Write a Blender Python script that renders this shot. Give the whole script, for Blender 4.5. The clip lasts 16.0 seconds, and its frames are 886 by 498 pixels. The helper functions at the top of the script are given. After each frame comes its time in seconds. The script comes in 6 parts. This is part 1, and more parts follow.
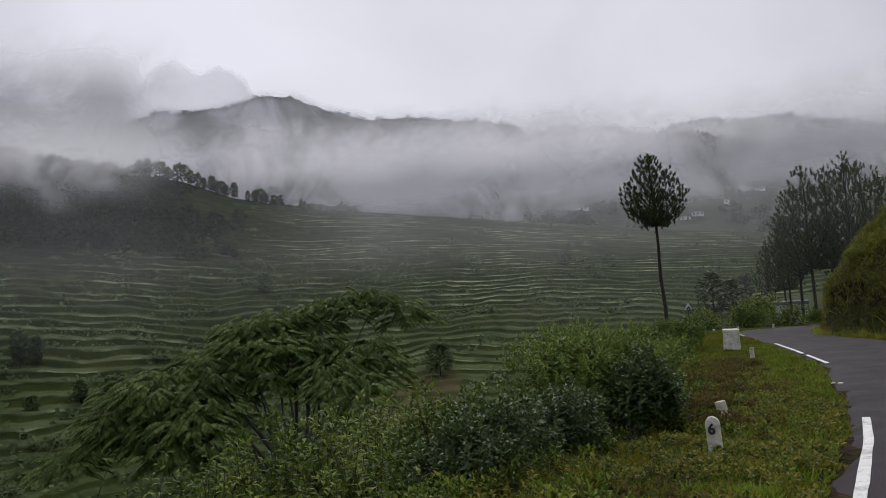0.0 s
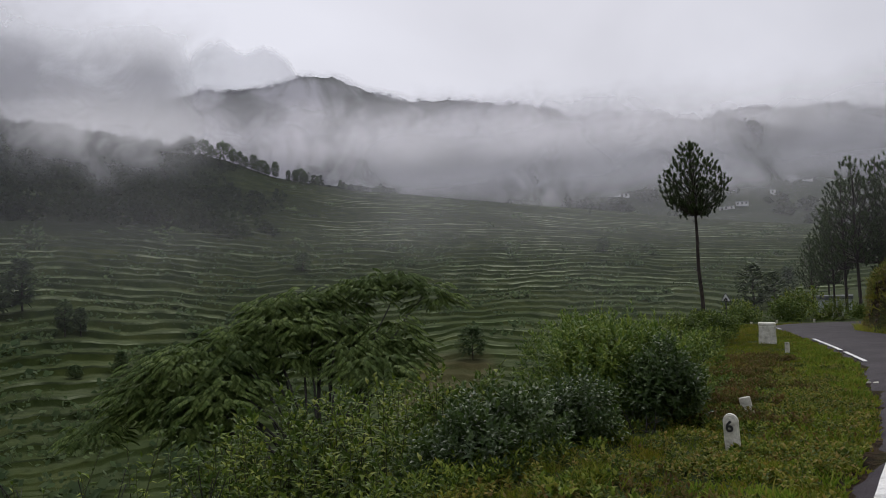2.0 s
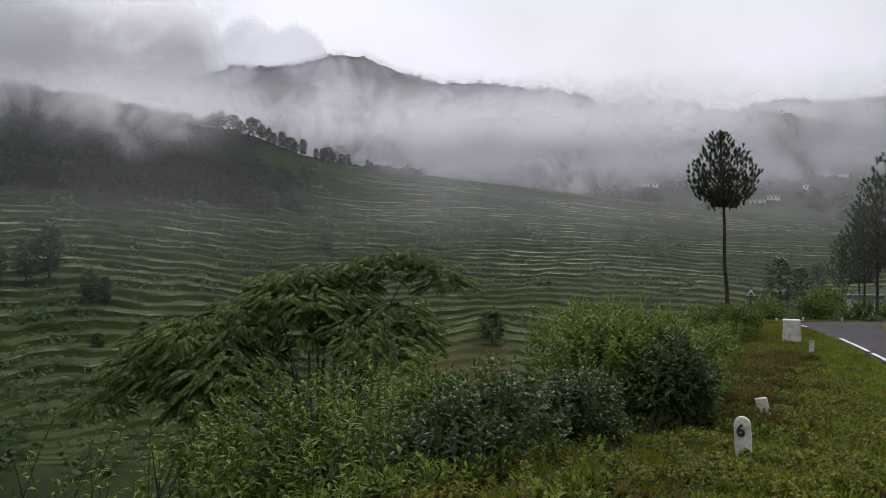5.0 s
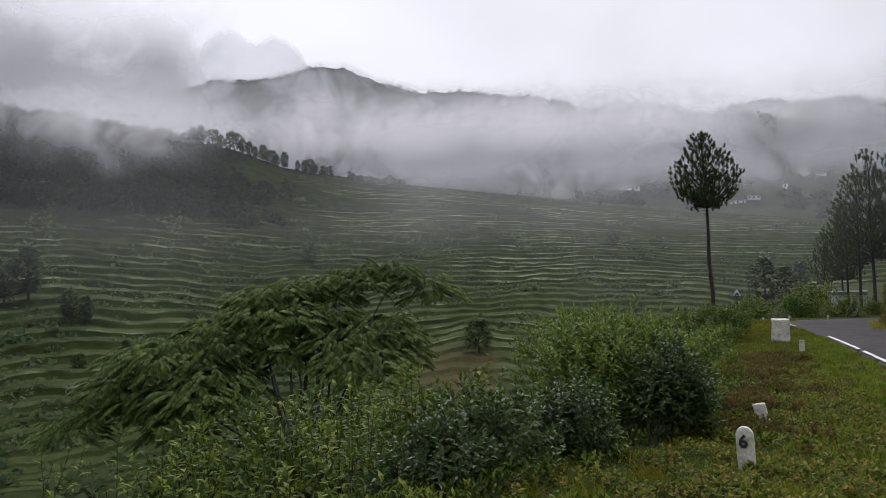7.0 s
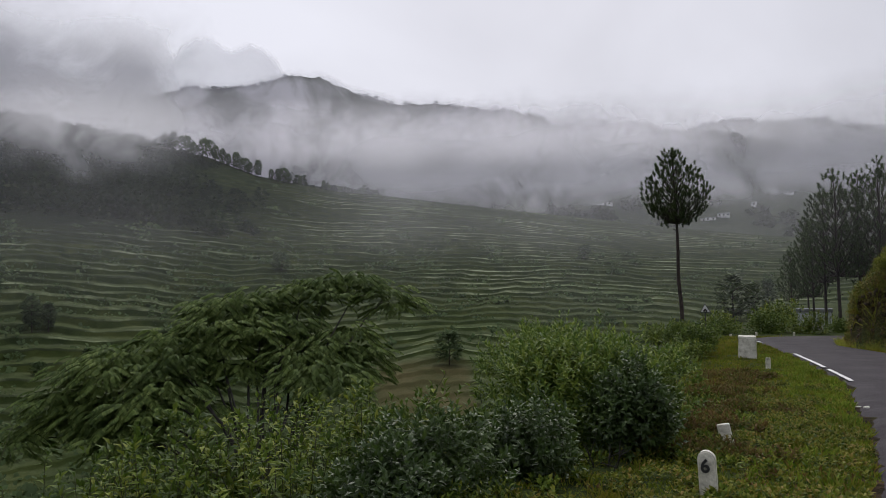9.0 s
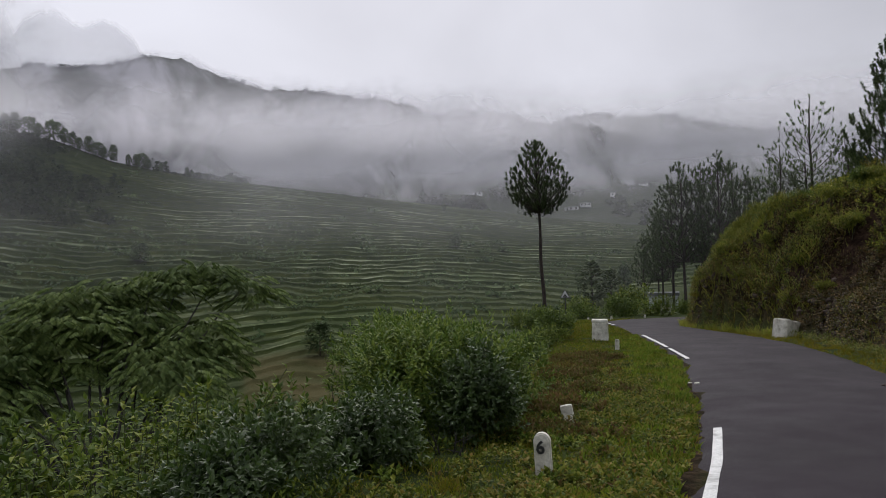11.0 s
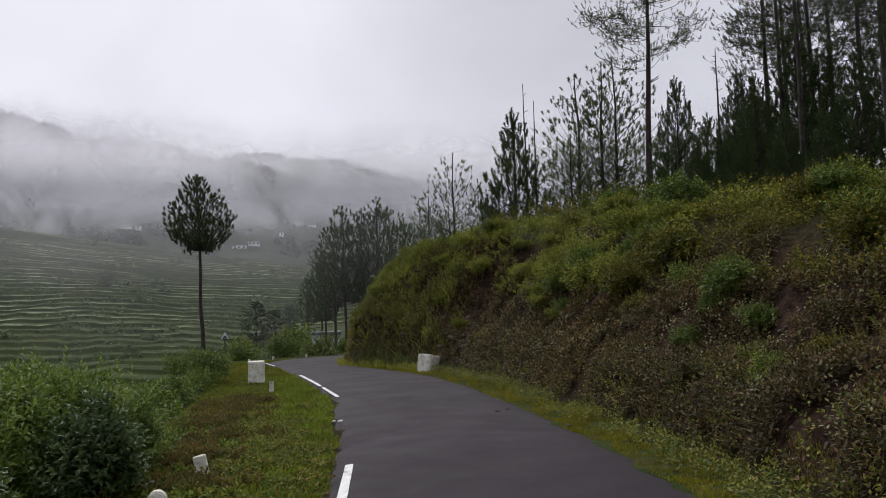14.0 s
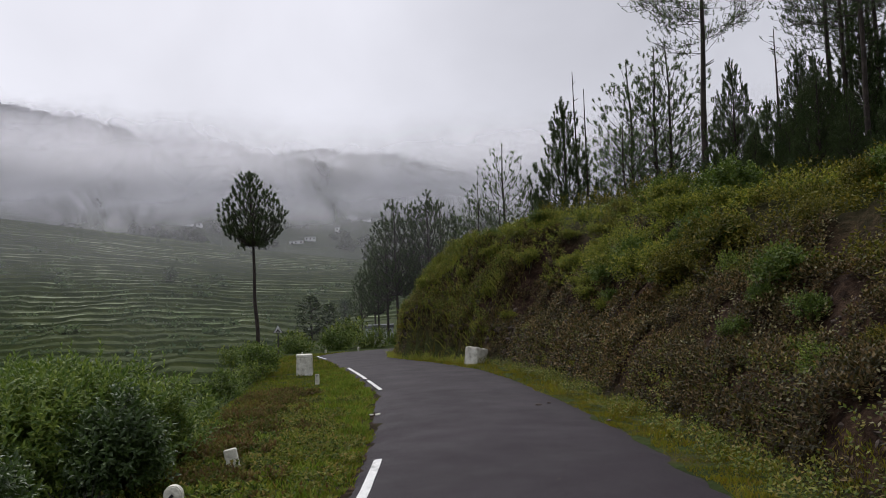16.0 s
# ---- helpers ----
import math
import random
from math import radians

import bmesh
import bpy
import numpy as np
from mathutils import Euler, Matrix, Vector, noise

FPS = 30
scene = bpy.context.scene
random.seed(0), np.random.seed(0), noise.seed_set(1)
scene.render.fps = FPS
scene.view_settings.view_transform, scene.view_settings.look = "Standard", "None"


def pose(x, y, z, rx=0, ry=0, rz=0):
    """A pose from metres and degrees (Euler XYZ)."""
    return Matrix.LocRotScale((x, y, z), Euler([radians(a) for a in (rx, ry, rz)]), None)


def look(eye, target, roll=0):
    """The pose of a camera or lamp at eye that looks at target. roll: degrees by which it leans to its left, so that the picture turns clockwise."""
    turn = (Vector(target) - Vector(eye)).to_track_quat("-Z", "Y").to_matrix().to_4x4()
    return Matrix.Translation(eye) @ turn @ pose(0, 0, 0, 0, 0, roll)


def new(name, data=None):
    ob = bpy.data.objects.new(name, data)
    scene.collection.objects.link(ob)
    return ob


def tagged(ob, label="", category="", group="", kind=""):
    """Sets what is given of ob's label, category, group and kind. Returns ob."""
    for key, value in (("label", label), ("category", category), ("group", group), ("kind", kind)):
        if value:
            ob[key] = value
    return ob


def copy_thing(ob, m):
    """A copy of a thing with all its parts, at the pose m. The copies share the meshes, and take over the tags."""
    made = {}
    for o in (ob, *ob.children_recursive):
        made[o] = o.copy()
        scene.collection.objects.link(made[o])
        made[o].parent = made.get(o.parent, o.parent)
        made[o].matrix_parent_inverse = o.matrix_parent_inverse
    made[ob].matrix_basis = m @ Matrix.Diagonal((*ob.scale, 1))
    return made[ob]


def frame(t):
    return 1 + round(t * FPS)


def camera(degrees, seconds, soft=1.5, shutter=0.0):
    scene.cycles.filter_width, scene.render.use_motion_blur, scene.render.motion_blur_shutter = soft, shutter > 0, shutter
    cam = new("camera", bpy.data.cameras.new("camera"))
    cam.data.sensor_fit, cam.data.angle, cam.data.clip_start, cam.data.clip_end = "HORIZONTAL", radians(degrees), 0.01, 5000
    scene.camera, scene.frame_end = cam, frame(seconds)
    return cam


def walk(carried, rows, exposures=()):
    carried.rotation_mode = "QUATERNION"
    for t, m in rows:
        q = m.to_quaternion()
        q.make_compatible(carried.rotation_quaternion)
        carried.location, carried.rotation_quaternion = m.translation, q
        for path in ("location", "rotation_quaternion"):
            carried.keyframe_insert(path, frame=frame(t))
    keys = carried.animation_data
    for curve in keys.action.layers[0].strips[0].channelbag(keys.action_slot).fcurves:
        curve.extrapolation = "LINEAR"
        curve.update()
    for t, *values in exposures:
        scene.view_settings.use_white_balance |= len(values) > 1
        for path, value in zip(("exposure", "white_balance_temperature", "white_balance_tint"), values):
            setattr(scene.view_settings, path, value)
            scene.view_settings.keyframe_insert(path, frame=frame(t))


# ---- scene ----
cam = camera(63.0, 16.0, soft=0.8)
PATH = [
    (0, (-0.000, 0.000, 2.026), (-0.0000, 1.9962, 2.1488), -4.01),
    (0.5, (0.090, 0.055, 2.026), (0.0323, 2.0465, 2.1951), -1.89),
    (1, (0.204, 0.126, 2.018), (0.1342, 2.1223, 2.1149), -1.14),
    (1.5, (0.257, 0.118, 2.016), (0.1553, 2.1121, 2.1243), -2.28),
    (2, (0.267, 0.197, 2.018), (0.1606, 2.1924, 2.1009), -2.36),
    (2.5, (0.223, 0.315, 1.997), (0.1967, 2.3095, 2.1476), -2.24),
    (3, (0.235, 0.428, 1.988), (0.1999, 2.4275, 2.0143), -2.97),
    (3.5, (0.329, 0.501, 2.012), (0.2111, 2.4961, 2.0760), -2.56),
    (4, (0.428, 0.565, 1.992), (0.2754, 2.5592, 2.0297), 0.02),
    (6.5, (0.557, 1.067, 1.974), (0.3526, 3.0564, 2.0153), -0.81),
    (7, (0.540, 1.160, 1.992), (0.4066, 3.1543, 2.0534), -1.83),
    (7.5, (0.518, 1.242, 1.984), (0.5264, 3.2406, 2.0646), -2.49),
    (8, (0.582, 1.332, 1.995), (0.5113, 3.3288, 2.0912), -0.80),
    (10.5, (0.893, 1.662, 1.980), (0.9830, 3.6593, 2.0476), -2.68),
    (11, (0.998, 1.590, 1.989), (1.2866, 3.5683, 2.0430), -1.68),
    (11.5, (1.069, 1.504, 1.989), (1.5431, 3.4458, 2.0526), -2.67),
    (12, (1.101, 1.418, 2.003), (1.7658, 3.3010, 2.1198), -2.47),
    (12.5, (1.141, 1.353, 2.008), (1.9347, 3.1847, 2.1265), -2.38),
    (13, (1.199, 1.396, 2.004), (2.1807, 3.1346, 2.1249), -2.20),
    (13.5, (1.255, 1.482, 2.026), (2.3042, 3.1786, 2.1643), -2.13),
    (14, (1.349, 1.528, 2.002), (2.4708, 3.1784, 2.1373), -1.89),
    (14.5, (1.465, 1.512, 1.989), (2.4385, 3.2531, 2.1332), -0.77),
    (15, (1.634, 1.459, 1.995), (2.5145, 3.2524, 2.0800), -1.19),
    (15.5, (1.704, 1.439, 1.990), (2.6418, 3.2035, 2.0663), -2.43),
    (16, (1.744, 1.554, 1.976), (2.7382, 3.2852, 2.0970), -2.40),
]
walk(cam, [(t, look(eye, target, roll)) for t, eye, target, roll in PATH], [(0.0, -0.12), (1.0, -0.12), (2.0, -0.12), (2.5, -0.12), (3.0, -0.12), (3.5, 0.08), (4.0, 0.15), (6.5, 0.15), (7.0, 0.17), (7.5, 0.02), (8.0, -0.04), (10.5, -0.04), (11.0, -0.05), (11.5, -0.02), (12.5, 0.03), (14.0, 0.14), (16.0, 0.1)])

# ---- daylight: overcast sky with a very soft sun behind the cloud ----
SUN_EL, SUN_AZ = radians(52), radians(8)
world = bpy.data.worlds.new("overcast_sky")
scene.world = world
world.use_nodes = True
wn, wl = world.node_tree.nodes, world.node_tree.links
wn.clear()
w_out = wn.new("ShaderNodeOutputWorld")
sky = wn.new("ShaderNodeTexSky")
sky.sky_type, sky.sun_disc = "NISHITA", False
sky.sun_elevation, sky.sun_rotation = SUN_EL, SUN_AZ
sky.dust_density, sky.ozone_density = 4.0, 1.0
sky_bg = wn.new("ShaderNodeBackground")
sky_bg.inputs["Strength"].default_value = 0.08
wl.new(sky.outputs[0], sky_bg.inputs["Color"])
w_co = wn.new("ShaderNodeTexCoord")
w_map = wn.new("ShaderNodeMapping")
w_map.inputs["Scale"].default_value = (1.0, 1.0, 1.25)
wl.new(w_co.outputs["Generated"], w_map.inputs["Vector"])
w_noise = wn.new("ShaderNodeTexNoise")
w_noise.inputs["Scale"].default_value, w_noise.inputs["Detail"].default_value = 2.1, 5.0
w_noise.inputs["Roughness"].default_value, w_noise.inputs["Distortion"].default_value = 0.45, 0.35
wl.new(w_map.outputs[0], w_noise.inputs["Vector"])
w_ramp = wn.new("ShaderNodeValToRGB")
w_ramp.color_ramp.elements[0].position, w_ramp.color_ramp.elements[0].color = 0.30, (0.614, 0.615, 0.682, 1)
w_ramp.color_ramp.elements[1].position, w_ramp.color_ramp.elements[1].color = 0.66, (0.84, 0.845, 0.935, 1)
wl.new(w_noise.outputs["Fac"], w_ramp.inputs["Fac"])
# the cloud is thinnest, and so brightest, beyond the mountain
w_dot = wn.new("ShaderNodeVectorMath")
w_dot.operation = "DOT_PRODUCT"
w_dot.inputs[1].default_value = (-0.115, 0.86, 0.5)
wl.new(w_co.outputs["Generated"], w_dot.inputs[0])
w_thin = wn.new("ShaderNodeMapRange")
w_thin.interpolation_type = "SMOOTHSTEP"
for k_, v_ in zip((1, 2, 3, 4), (0.72, 1.0, 0.86, 1.06)):
    w_thin.inputs[k_].default_value = v_
wl.new(w_dot.outputs["Value"], w_thin.inputs[0])
cloud_bg = wn.new("ShaderNodeBackground")
wl.new(w_thin.outputs[0], cloud_bg.inputs["Strength"])
wl.new(w_ramp.outputs[0], cloud_bg.inputs["Color"])
w_mix = wn.new("ShaderNodeMixShader")
w_mix.inputs["Fac"].default_value = 0.9
wl.new(sky_bg.outputs[0], w_mix.inputs[1])
wl.new(cloud_bg.outputs[0], w_mix.inputs[2])
wl.new(w_mix.outputs[0], w_out.inputs["Surface"])

sun = new("sun", bpy.data.lights.new("sun", "SUN"))
sun.data.energy, sun.data.angle, sun.data.color = 1.9, radians(50), (1.0, 0.98, 0.95)
sun.matrix_world = look((60 * math.sin(SUN_AZ), 60, 80), (0, 0, 0))


# ---- materials ----
def ramp_of(nt, fac, stops):
    r = nt.nodes.new("ShaderNodeValToRGB")
    while len(r.color_ramp.elements) < len(stops):
        r.color_ramp.elements.new(0.5)
    for e, (p, c) in zip(r.color_ramp.elements, stops):
        e.position, e.color = p, (*c, 1)
    nt.links.new(fac, r.inputs["Fac"])
    return r.outputs["Color"]


def noise_of(nt, scale, detail=4.0, rough=0.55, distortion=0.0, vector=None):
    n = nt.nodes.new("ShaderNodeTexNoise")
    n.inputs["Scale"].default_value, n.inputs["Detail"].default_value = scale, detail
    n.inputs["Roughness"].default_value, n.inputs["Distortion"].default_value = rough, distortion
    if vector is not None:
        nt.links.new(vector, n.inputs["Vector"])
    return n.outputs["Fac"]


def mix_of(nt, a, b, fac, mode="MIX"):
    m = nt.nodes.new("ShaderNodeMix")
    m.data_type, m.blend_type = "RGBA", mode
    for sock, v in ((m.inputs[0], fac), (m.inputs[6], a), (m.inputs[7], b)):
        if isinstance(v, (int, float)):
            sock.default_value = v
        elif isinstance(v, tuple):
            sock.default_value = (*v, 1)
        else:
            nt.links.new(v, sock)
    return m.outputs[2]


def math_of(nt, op, a, b=0.0):
    m = nt.nodes.new("ShaderNodeMath")
    m.operation = op
    for sock, v in zip(m.inputs, (a, b)):
        if isinstance(v, (int, float)):
            sock.default_value = v
        else:
            nt.links.new(v, sock)
    return m.outputs[0]


def fresh(name):
    m = bpy.data.materials.new(name)
    m.use_nodes = True
    nt = m.node_tree
    bsdf = nt.nodes["Principled BSDF"]
    co = nt.nodes.new("ShaderNodeTexCoord")
    return m, nt, bsdf, co.outputs["Object"]


def bumped(nt, bsdf, height, strength, distance):
    b = nt.nodes.new("ShaderNodeBump")
    b.inputs["Strength"].default_value, b.inputs["Distance"].default_value = strength, distance
    nt.links.new(height, b.inputs["Height"])
    nt.links.new(b.outputs[0], bsdf.inputs["Normal"])


def surface(name, stops, scale, rough=0.8, fine=18.0, bump=0.4, depth=0.01, fine_amount=0.5):
    """A two-scale procedural surface: broad patches of colour, fine grain and relief."""
    m, nt, bsdf, co = fresh(name)
    broad = ramp_of(nt, noise_of(nt, scale, 5, 0.6, 0.2, co), stops)
    f = noise_of(nt, scale * fine, 3, 0.6, 0, co)
    grain = ramp_of(nt, f, [(0.3, (0.55, 0.55, 0.55)), (0.7, (1.3, 1.3, 1.3))])
    nt.links.new(mix_of(nt, broad, grain, fine_amount, "MULTIPLY"), bsdf.inputs["Base Color"])
    bsdf.inputs["Roughness"].default_value = rough
    bumped(nt, bsdf, f, bump, depth)
    return m


def leaf_material(name, greens, rough=0.5, patch=0.9, through_light=0.3, gloss=0.10):
    """Leaves: each one has its own shade, larger patches drift in colour, some light comes through."""
    m, nt, bsdf, co = fresh(name)
    geo = nt.nodes.new("ShaderNodeNewGeometry")
    own = ramp_of(nt, geo.outputs["Random Per Island"], [(i / (len(greens) - 1), g) for i, g in enumerate(greens)])
    drift = ramp_of(nt, noise_of(nt, patch, 3, 0.5, 0, co), [(0.32, (0.72, 0.76, 0.7)), (0.68, (1.35, 1.28, 1.05))])
    col = mix_of(nt, own, drift, 0.8, "MULTIPLY")
    nt.links.new(col, bsdf.inputs["Base Color"])
    bsdf.inputs["Roughness"].default_value = rough
    bsdf.inputs["Specular IOR Level"].default_value = gloss
    tr = nt.nodes.new("ShaderNodeBsdfTranslucent")
    nt.links.new(col, tr.inputs["Color"])
    mx = nt.nodes.new("ShaderNodeMixShader")
    mx.inputs["Fac"].default_value = through_light
    out = nt.nodes["Material Output"]
    nt.links.new(bsdf.outputs[0], mx.inputs[1])
    nt.links.new(tr.outputs[0], mx.inputs[2])
    nt.links.new(mx.outputs[0], out.inputs["Surface"])
    return m


LEAF_BUSH = leaf_material("leaf_bush", [(0.038, 0.07, 0.014), (0.076, 0.122, 0.022), (0.138, 0.185, 0.035)], rough=0.48, gloss=0.14)
LEAF_DARK = leaf_material("leaf_dark", [(0.032, 0.06, 0.015), (0.052, 0.091, 0.023), (0.08, 0.124, 0.033)], rough=0.36, gloss=0.42)
LEAF_WEED = leaf_material("leaf_weed", [(0.03, 0.055, 0.01), (0.071, 0.115, 0.016), (0.141, 0.195, 0.029), (0.22, 0.244, 0.051)], rough=0.5, gloss=0.12)
LEAF_FEATHER = leaf_material("leaf_feather", [(0.05, 0.08, 0.027), (0.096, 0.144, 0.042), (0.164, 0.216, 0.077)], rough=0.5, gloss=0.1)
LEAF_BRIGHT = leaf_material("leaf_bright", [(0.055, 0.103, 0.021), (0.115, 0.177, 0.033), (0.194, 0.251, 0.05)], rough=0.45, gloss=0.2)
LEAF_VERGE = leaf_material("leaf_verge", [(0.043, 0.069, 0.014), (0.102, 0.136, 0.022), (0.189, 0.209, 0.036), (0.24, 0.174, 0.055)], rough=0.5, patch=0.8, gloss=0.15)
LEAF_BANK = leaf_material("leaf_bank", [(0.022, 0.019, 0.007), (0.038, 0.034, 0.01), (0.063, 0.056, 0.014), (0.09, 0.051, 0.022), (0.235, 0.172, 0.082)], patch=0.45, gloss=0.2)
LEAF_CREST = leaf_material("leaf_crest", [(0.05, 0.075, 0.015), (0.135, 0.162, 0.023), (0.301, 0.291, 0.052)], patch=0.5, through_light=0.45)
LEAF_OLIVE = leaf_material("leaf_olive", [(0.036, 0.046, 0.009), (0.096, 0.099, 0.014), (0.216, 0.178, 0.032)], patch=0.5)
LEAF_PALE = leaf_material("leaf_pale", [(0.10, 0.11, 0.04), (0.2, 0.19, 0.09), (0.28, 0.24, 0.13)], rough=0.45, patch=0.5, gloss=0.3)
LEAF_DRY = leaf_material("leaf_dry", [(0.085, 0.05, 0.022), (0.13, 0.085, 0.035), (0.16, 0.13, 0.045), (0.09, 0.10, 0.02), (0.06, 0.085, 0.015)], rough=0.6)
GRASS = leaf_material("grass_blades", [(0.066, 0.094, 0.012), (0.126, 0.164, 0.016), (0.2, 0.222, 0.027), (0.219, 0.153, 0.053)], rough=0.6, patch=0.7)
GRASS_YELLOW = leaf_material("grass_yellow", [(0.138, 0.144, 0.013), (0.237, 0.225, 0.019), (0.188, 0.131, 0.031), (0.125, 0.169, 0.019)], rough=0.55, patch=0.8)
GRASS_STRIP = leaf_material("grass_strip", [(0.069, 0.124, 0.017), (0.138, 0.221, 0.025), (0.22, 0.293, 0.04), (0.234, 0.221, 0.051)], rough=0.55, patch=0.7)
GRASS_NOSE = leaf_material("grass_nose", [(0.118, 0.17, 0.028), (0.236, 0.285, 0.048), (0.36, 0.377, 0.079), (0.304, 0.243, 0.07)], rough=0.55, patch=0.6, through_light=0.45)
NEEDLE = leaf_material("pine_needles", [(0.046, 0.081, 0.034), (0.085, 0.13, 0.05), (0.134, 0.18, 0.074)], rough=0.45, patch=0.4, through_light=0.42, gloss=0.2)
NEEDLE_DARK = leaf_material("dark_pine_needles", [(0.034, 0.06, 0.025), (0.062, 0.095, 0.037), (0.099, 0.132, 0.054)], rough=0.5, patch=0.4, through_light=0.3, gloss=0.2)
FAR_LEAF = leaf_material("far_leaves", [(0.062, 0.094, 0.049), (0.086, 0.125, 0.065), (0.109, 0.148, 0.078)], rough=0.7, patch=0.1, through_light=0.5)
FAR_WOOD = leaf_material("wood_leaves", [(0.016, 0.024, 0.016), (0.022, 0.032, 0.02), (0.028, 0.04, 0.024)], rough=0.8, patch=0.05, through_light=0.5, gloss=0.02)
BARK = surface("pine_bark", [(0.35, (0.026, 0.02, 0.017)), (0.65, (0.066, 0.05, 0.042))], 3.0, 0.9, 8, 0.8, 0.02)
BARK_DARK = surface("wet_bark", [(0.35, (0.012, 0.010, 0.009)), (0.65, (0.03, 0.025, 0.02))], 6.0, 0.7, 8, 0.6, 0.01)
STEM = surface("green_stem", [(0.35, (0.04, 0.055, 0.018)), (0.65, (0.075, 0.075, 0.03))], 6.0, 0.7, 6, 0.3, 0.004)
WHITEWASH = surface("whitewashed_stone", [(0.3, (0.26, 0.25, 0.21)), (0.42, (0.56, 0.54, 0.46)), (0.55, (0.71, 0.69, 0.61)), (0.7, (0.79, 0.77, 0.71))], 5.0, 0.85, 7, 0.7, 0.012, 0.45)
BLACK_PAINT = surface("black_paint", [(0.4, (0.015, 0.015, 0.015)), (0.6, (0.03, 0.03, 0.03))], 20, 0.6)
STEEL_DARK = surface("dark_steel", [(0.4, (0.03, 0.03, 0.032)), (0.6, (0.06, 0.058, 0.055))], 9, 0.55)
SIGN_WHITE = surface("sign_white", [(0.4, (0.70, 0.70, 0.70)), (0.6, (0.8, 0.8, 0.8))], 9, 0.4)
ROAD_PAINT = surface("road_paint", [(0.30, (0.36, 0.36, 0.35)), (0.48, (0.66, 0.66, 0.65)), (0.7, (0.76, 0.76, 0.75))], 5.0, 0.7, 12, 0.4, 0.003)
HOUSE_WHITE = surface("house_plaster", [(0.4, (0.62, 0.62, 0.64)), (0.6, (0.8, 0.8, 0.8))], 0.6, 0.9)
HOUSE_BLUE = surface("house_blue", [(0.4, (0.5, 0.53, 0.6)), (0.6, (0.64, 0.67, 0.72))], 0.8, 0.9)
ROOF_TIN = surface("roof_tin", [(0.4, (0.13, 0.135, 0.15)), (0.6, (0.24, 0.25, 0.27))], 0.8, 0.8)
GLASS_DARK = surface("window_glass", [(0.4, (0.02, 0.022, 0.025)), (0.6, (0.04, 0.042, 0.045))], 1.0, 0.15)
ROCK = surface("rubble_stone", [(0.3, (0.035, 0.024, 0.019)), (0.5, (0.07, 0.05, 0.04)), (0.7, (0.12, 0.09, 0.075))], 3.0, 0.9, 6, 0.8, 0.03)


def asphalt_material():
    m, nt, bsdf, co = fresh("worn_asphalt")
    broad = ramp_of(nt, noise_of(nt, 0.45, 4, 0.55, 0.4, co), [(0.3, (0.0170, 0.0116, 0.0172)), (0.7, (0.0235, 0.0162, 0.0238))])
    wheel = ramp_of(nt, noise_of(nt, 2.3, 4, 0.65, 0.3, co), [(0.35, (0.92, 0.92, 0.92)), (0.7, (1.05, 1.05, 1.05))])
    col = mix_of(nt, broad, wheel, 0.8, "MULTIPLY")
    chips = noise_of(nt, 95, 2, 0.7, 0, co)
    col = mix_of(nt, col, ramp_of(nt, chips, [(0.35, (0.6, 0.6, 0.6)), (0.6, (1.0, 1.0, 1.0)), (0.75, (2.1, 2.05, 2.0))]), 0.85, "MULTIPLY")
    grit = noise_of(nt, 24, 5, 0.75, 0.2, co)
    col = mix_of(nt, col, ramp_of(nt, grit, [(0.35, (0.72, 0.72, 0.72)), (0.65, (1.28, 1.28, 1.28))]), 0.8, "MULTIPLY")
    nt.links.new(col, bsdf.inputs["Base Color"])
    nt.links.new(ramp_of(nt, noise_of(nt, 1.1, 4, 0.6, 0, co), [(0.35, (0.70, 0.70, 0.70)), (0.7, (0.82, 0.82, 0.82))]), bsdf.inputs["Roughness"])
    bsdf.inputs["Specular IOR Level"].default_value = 0.2
    bumped(nt, bsdf, chips, 0.5, 0.006)
    return m


ASPHALT = asphalt_material()


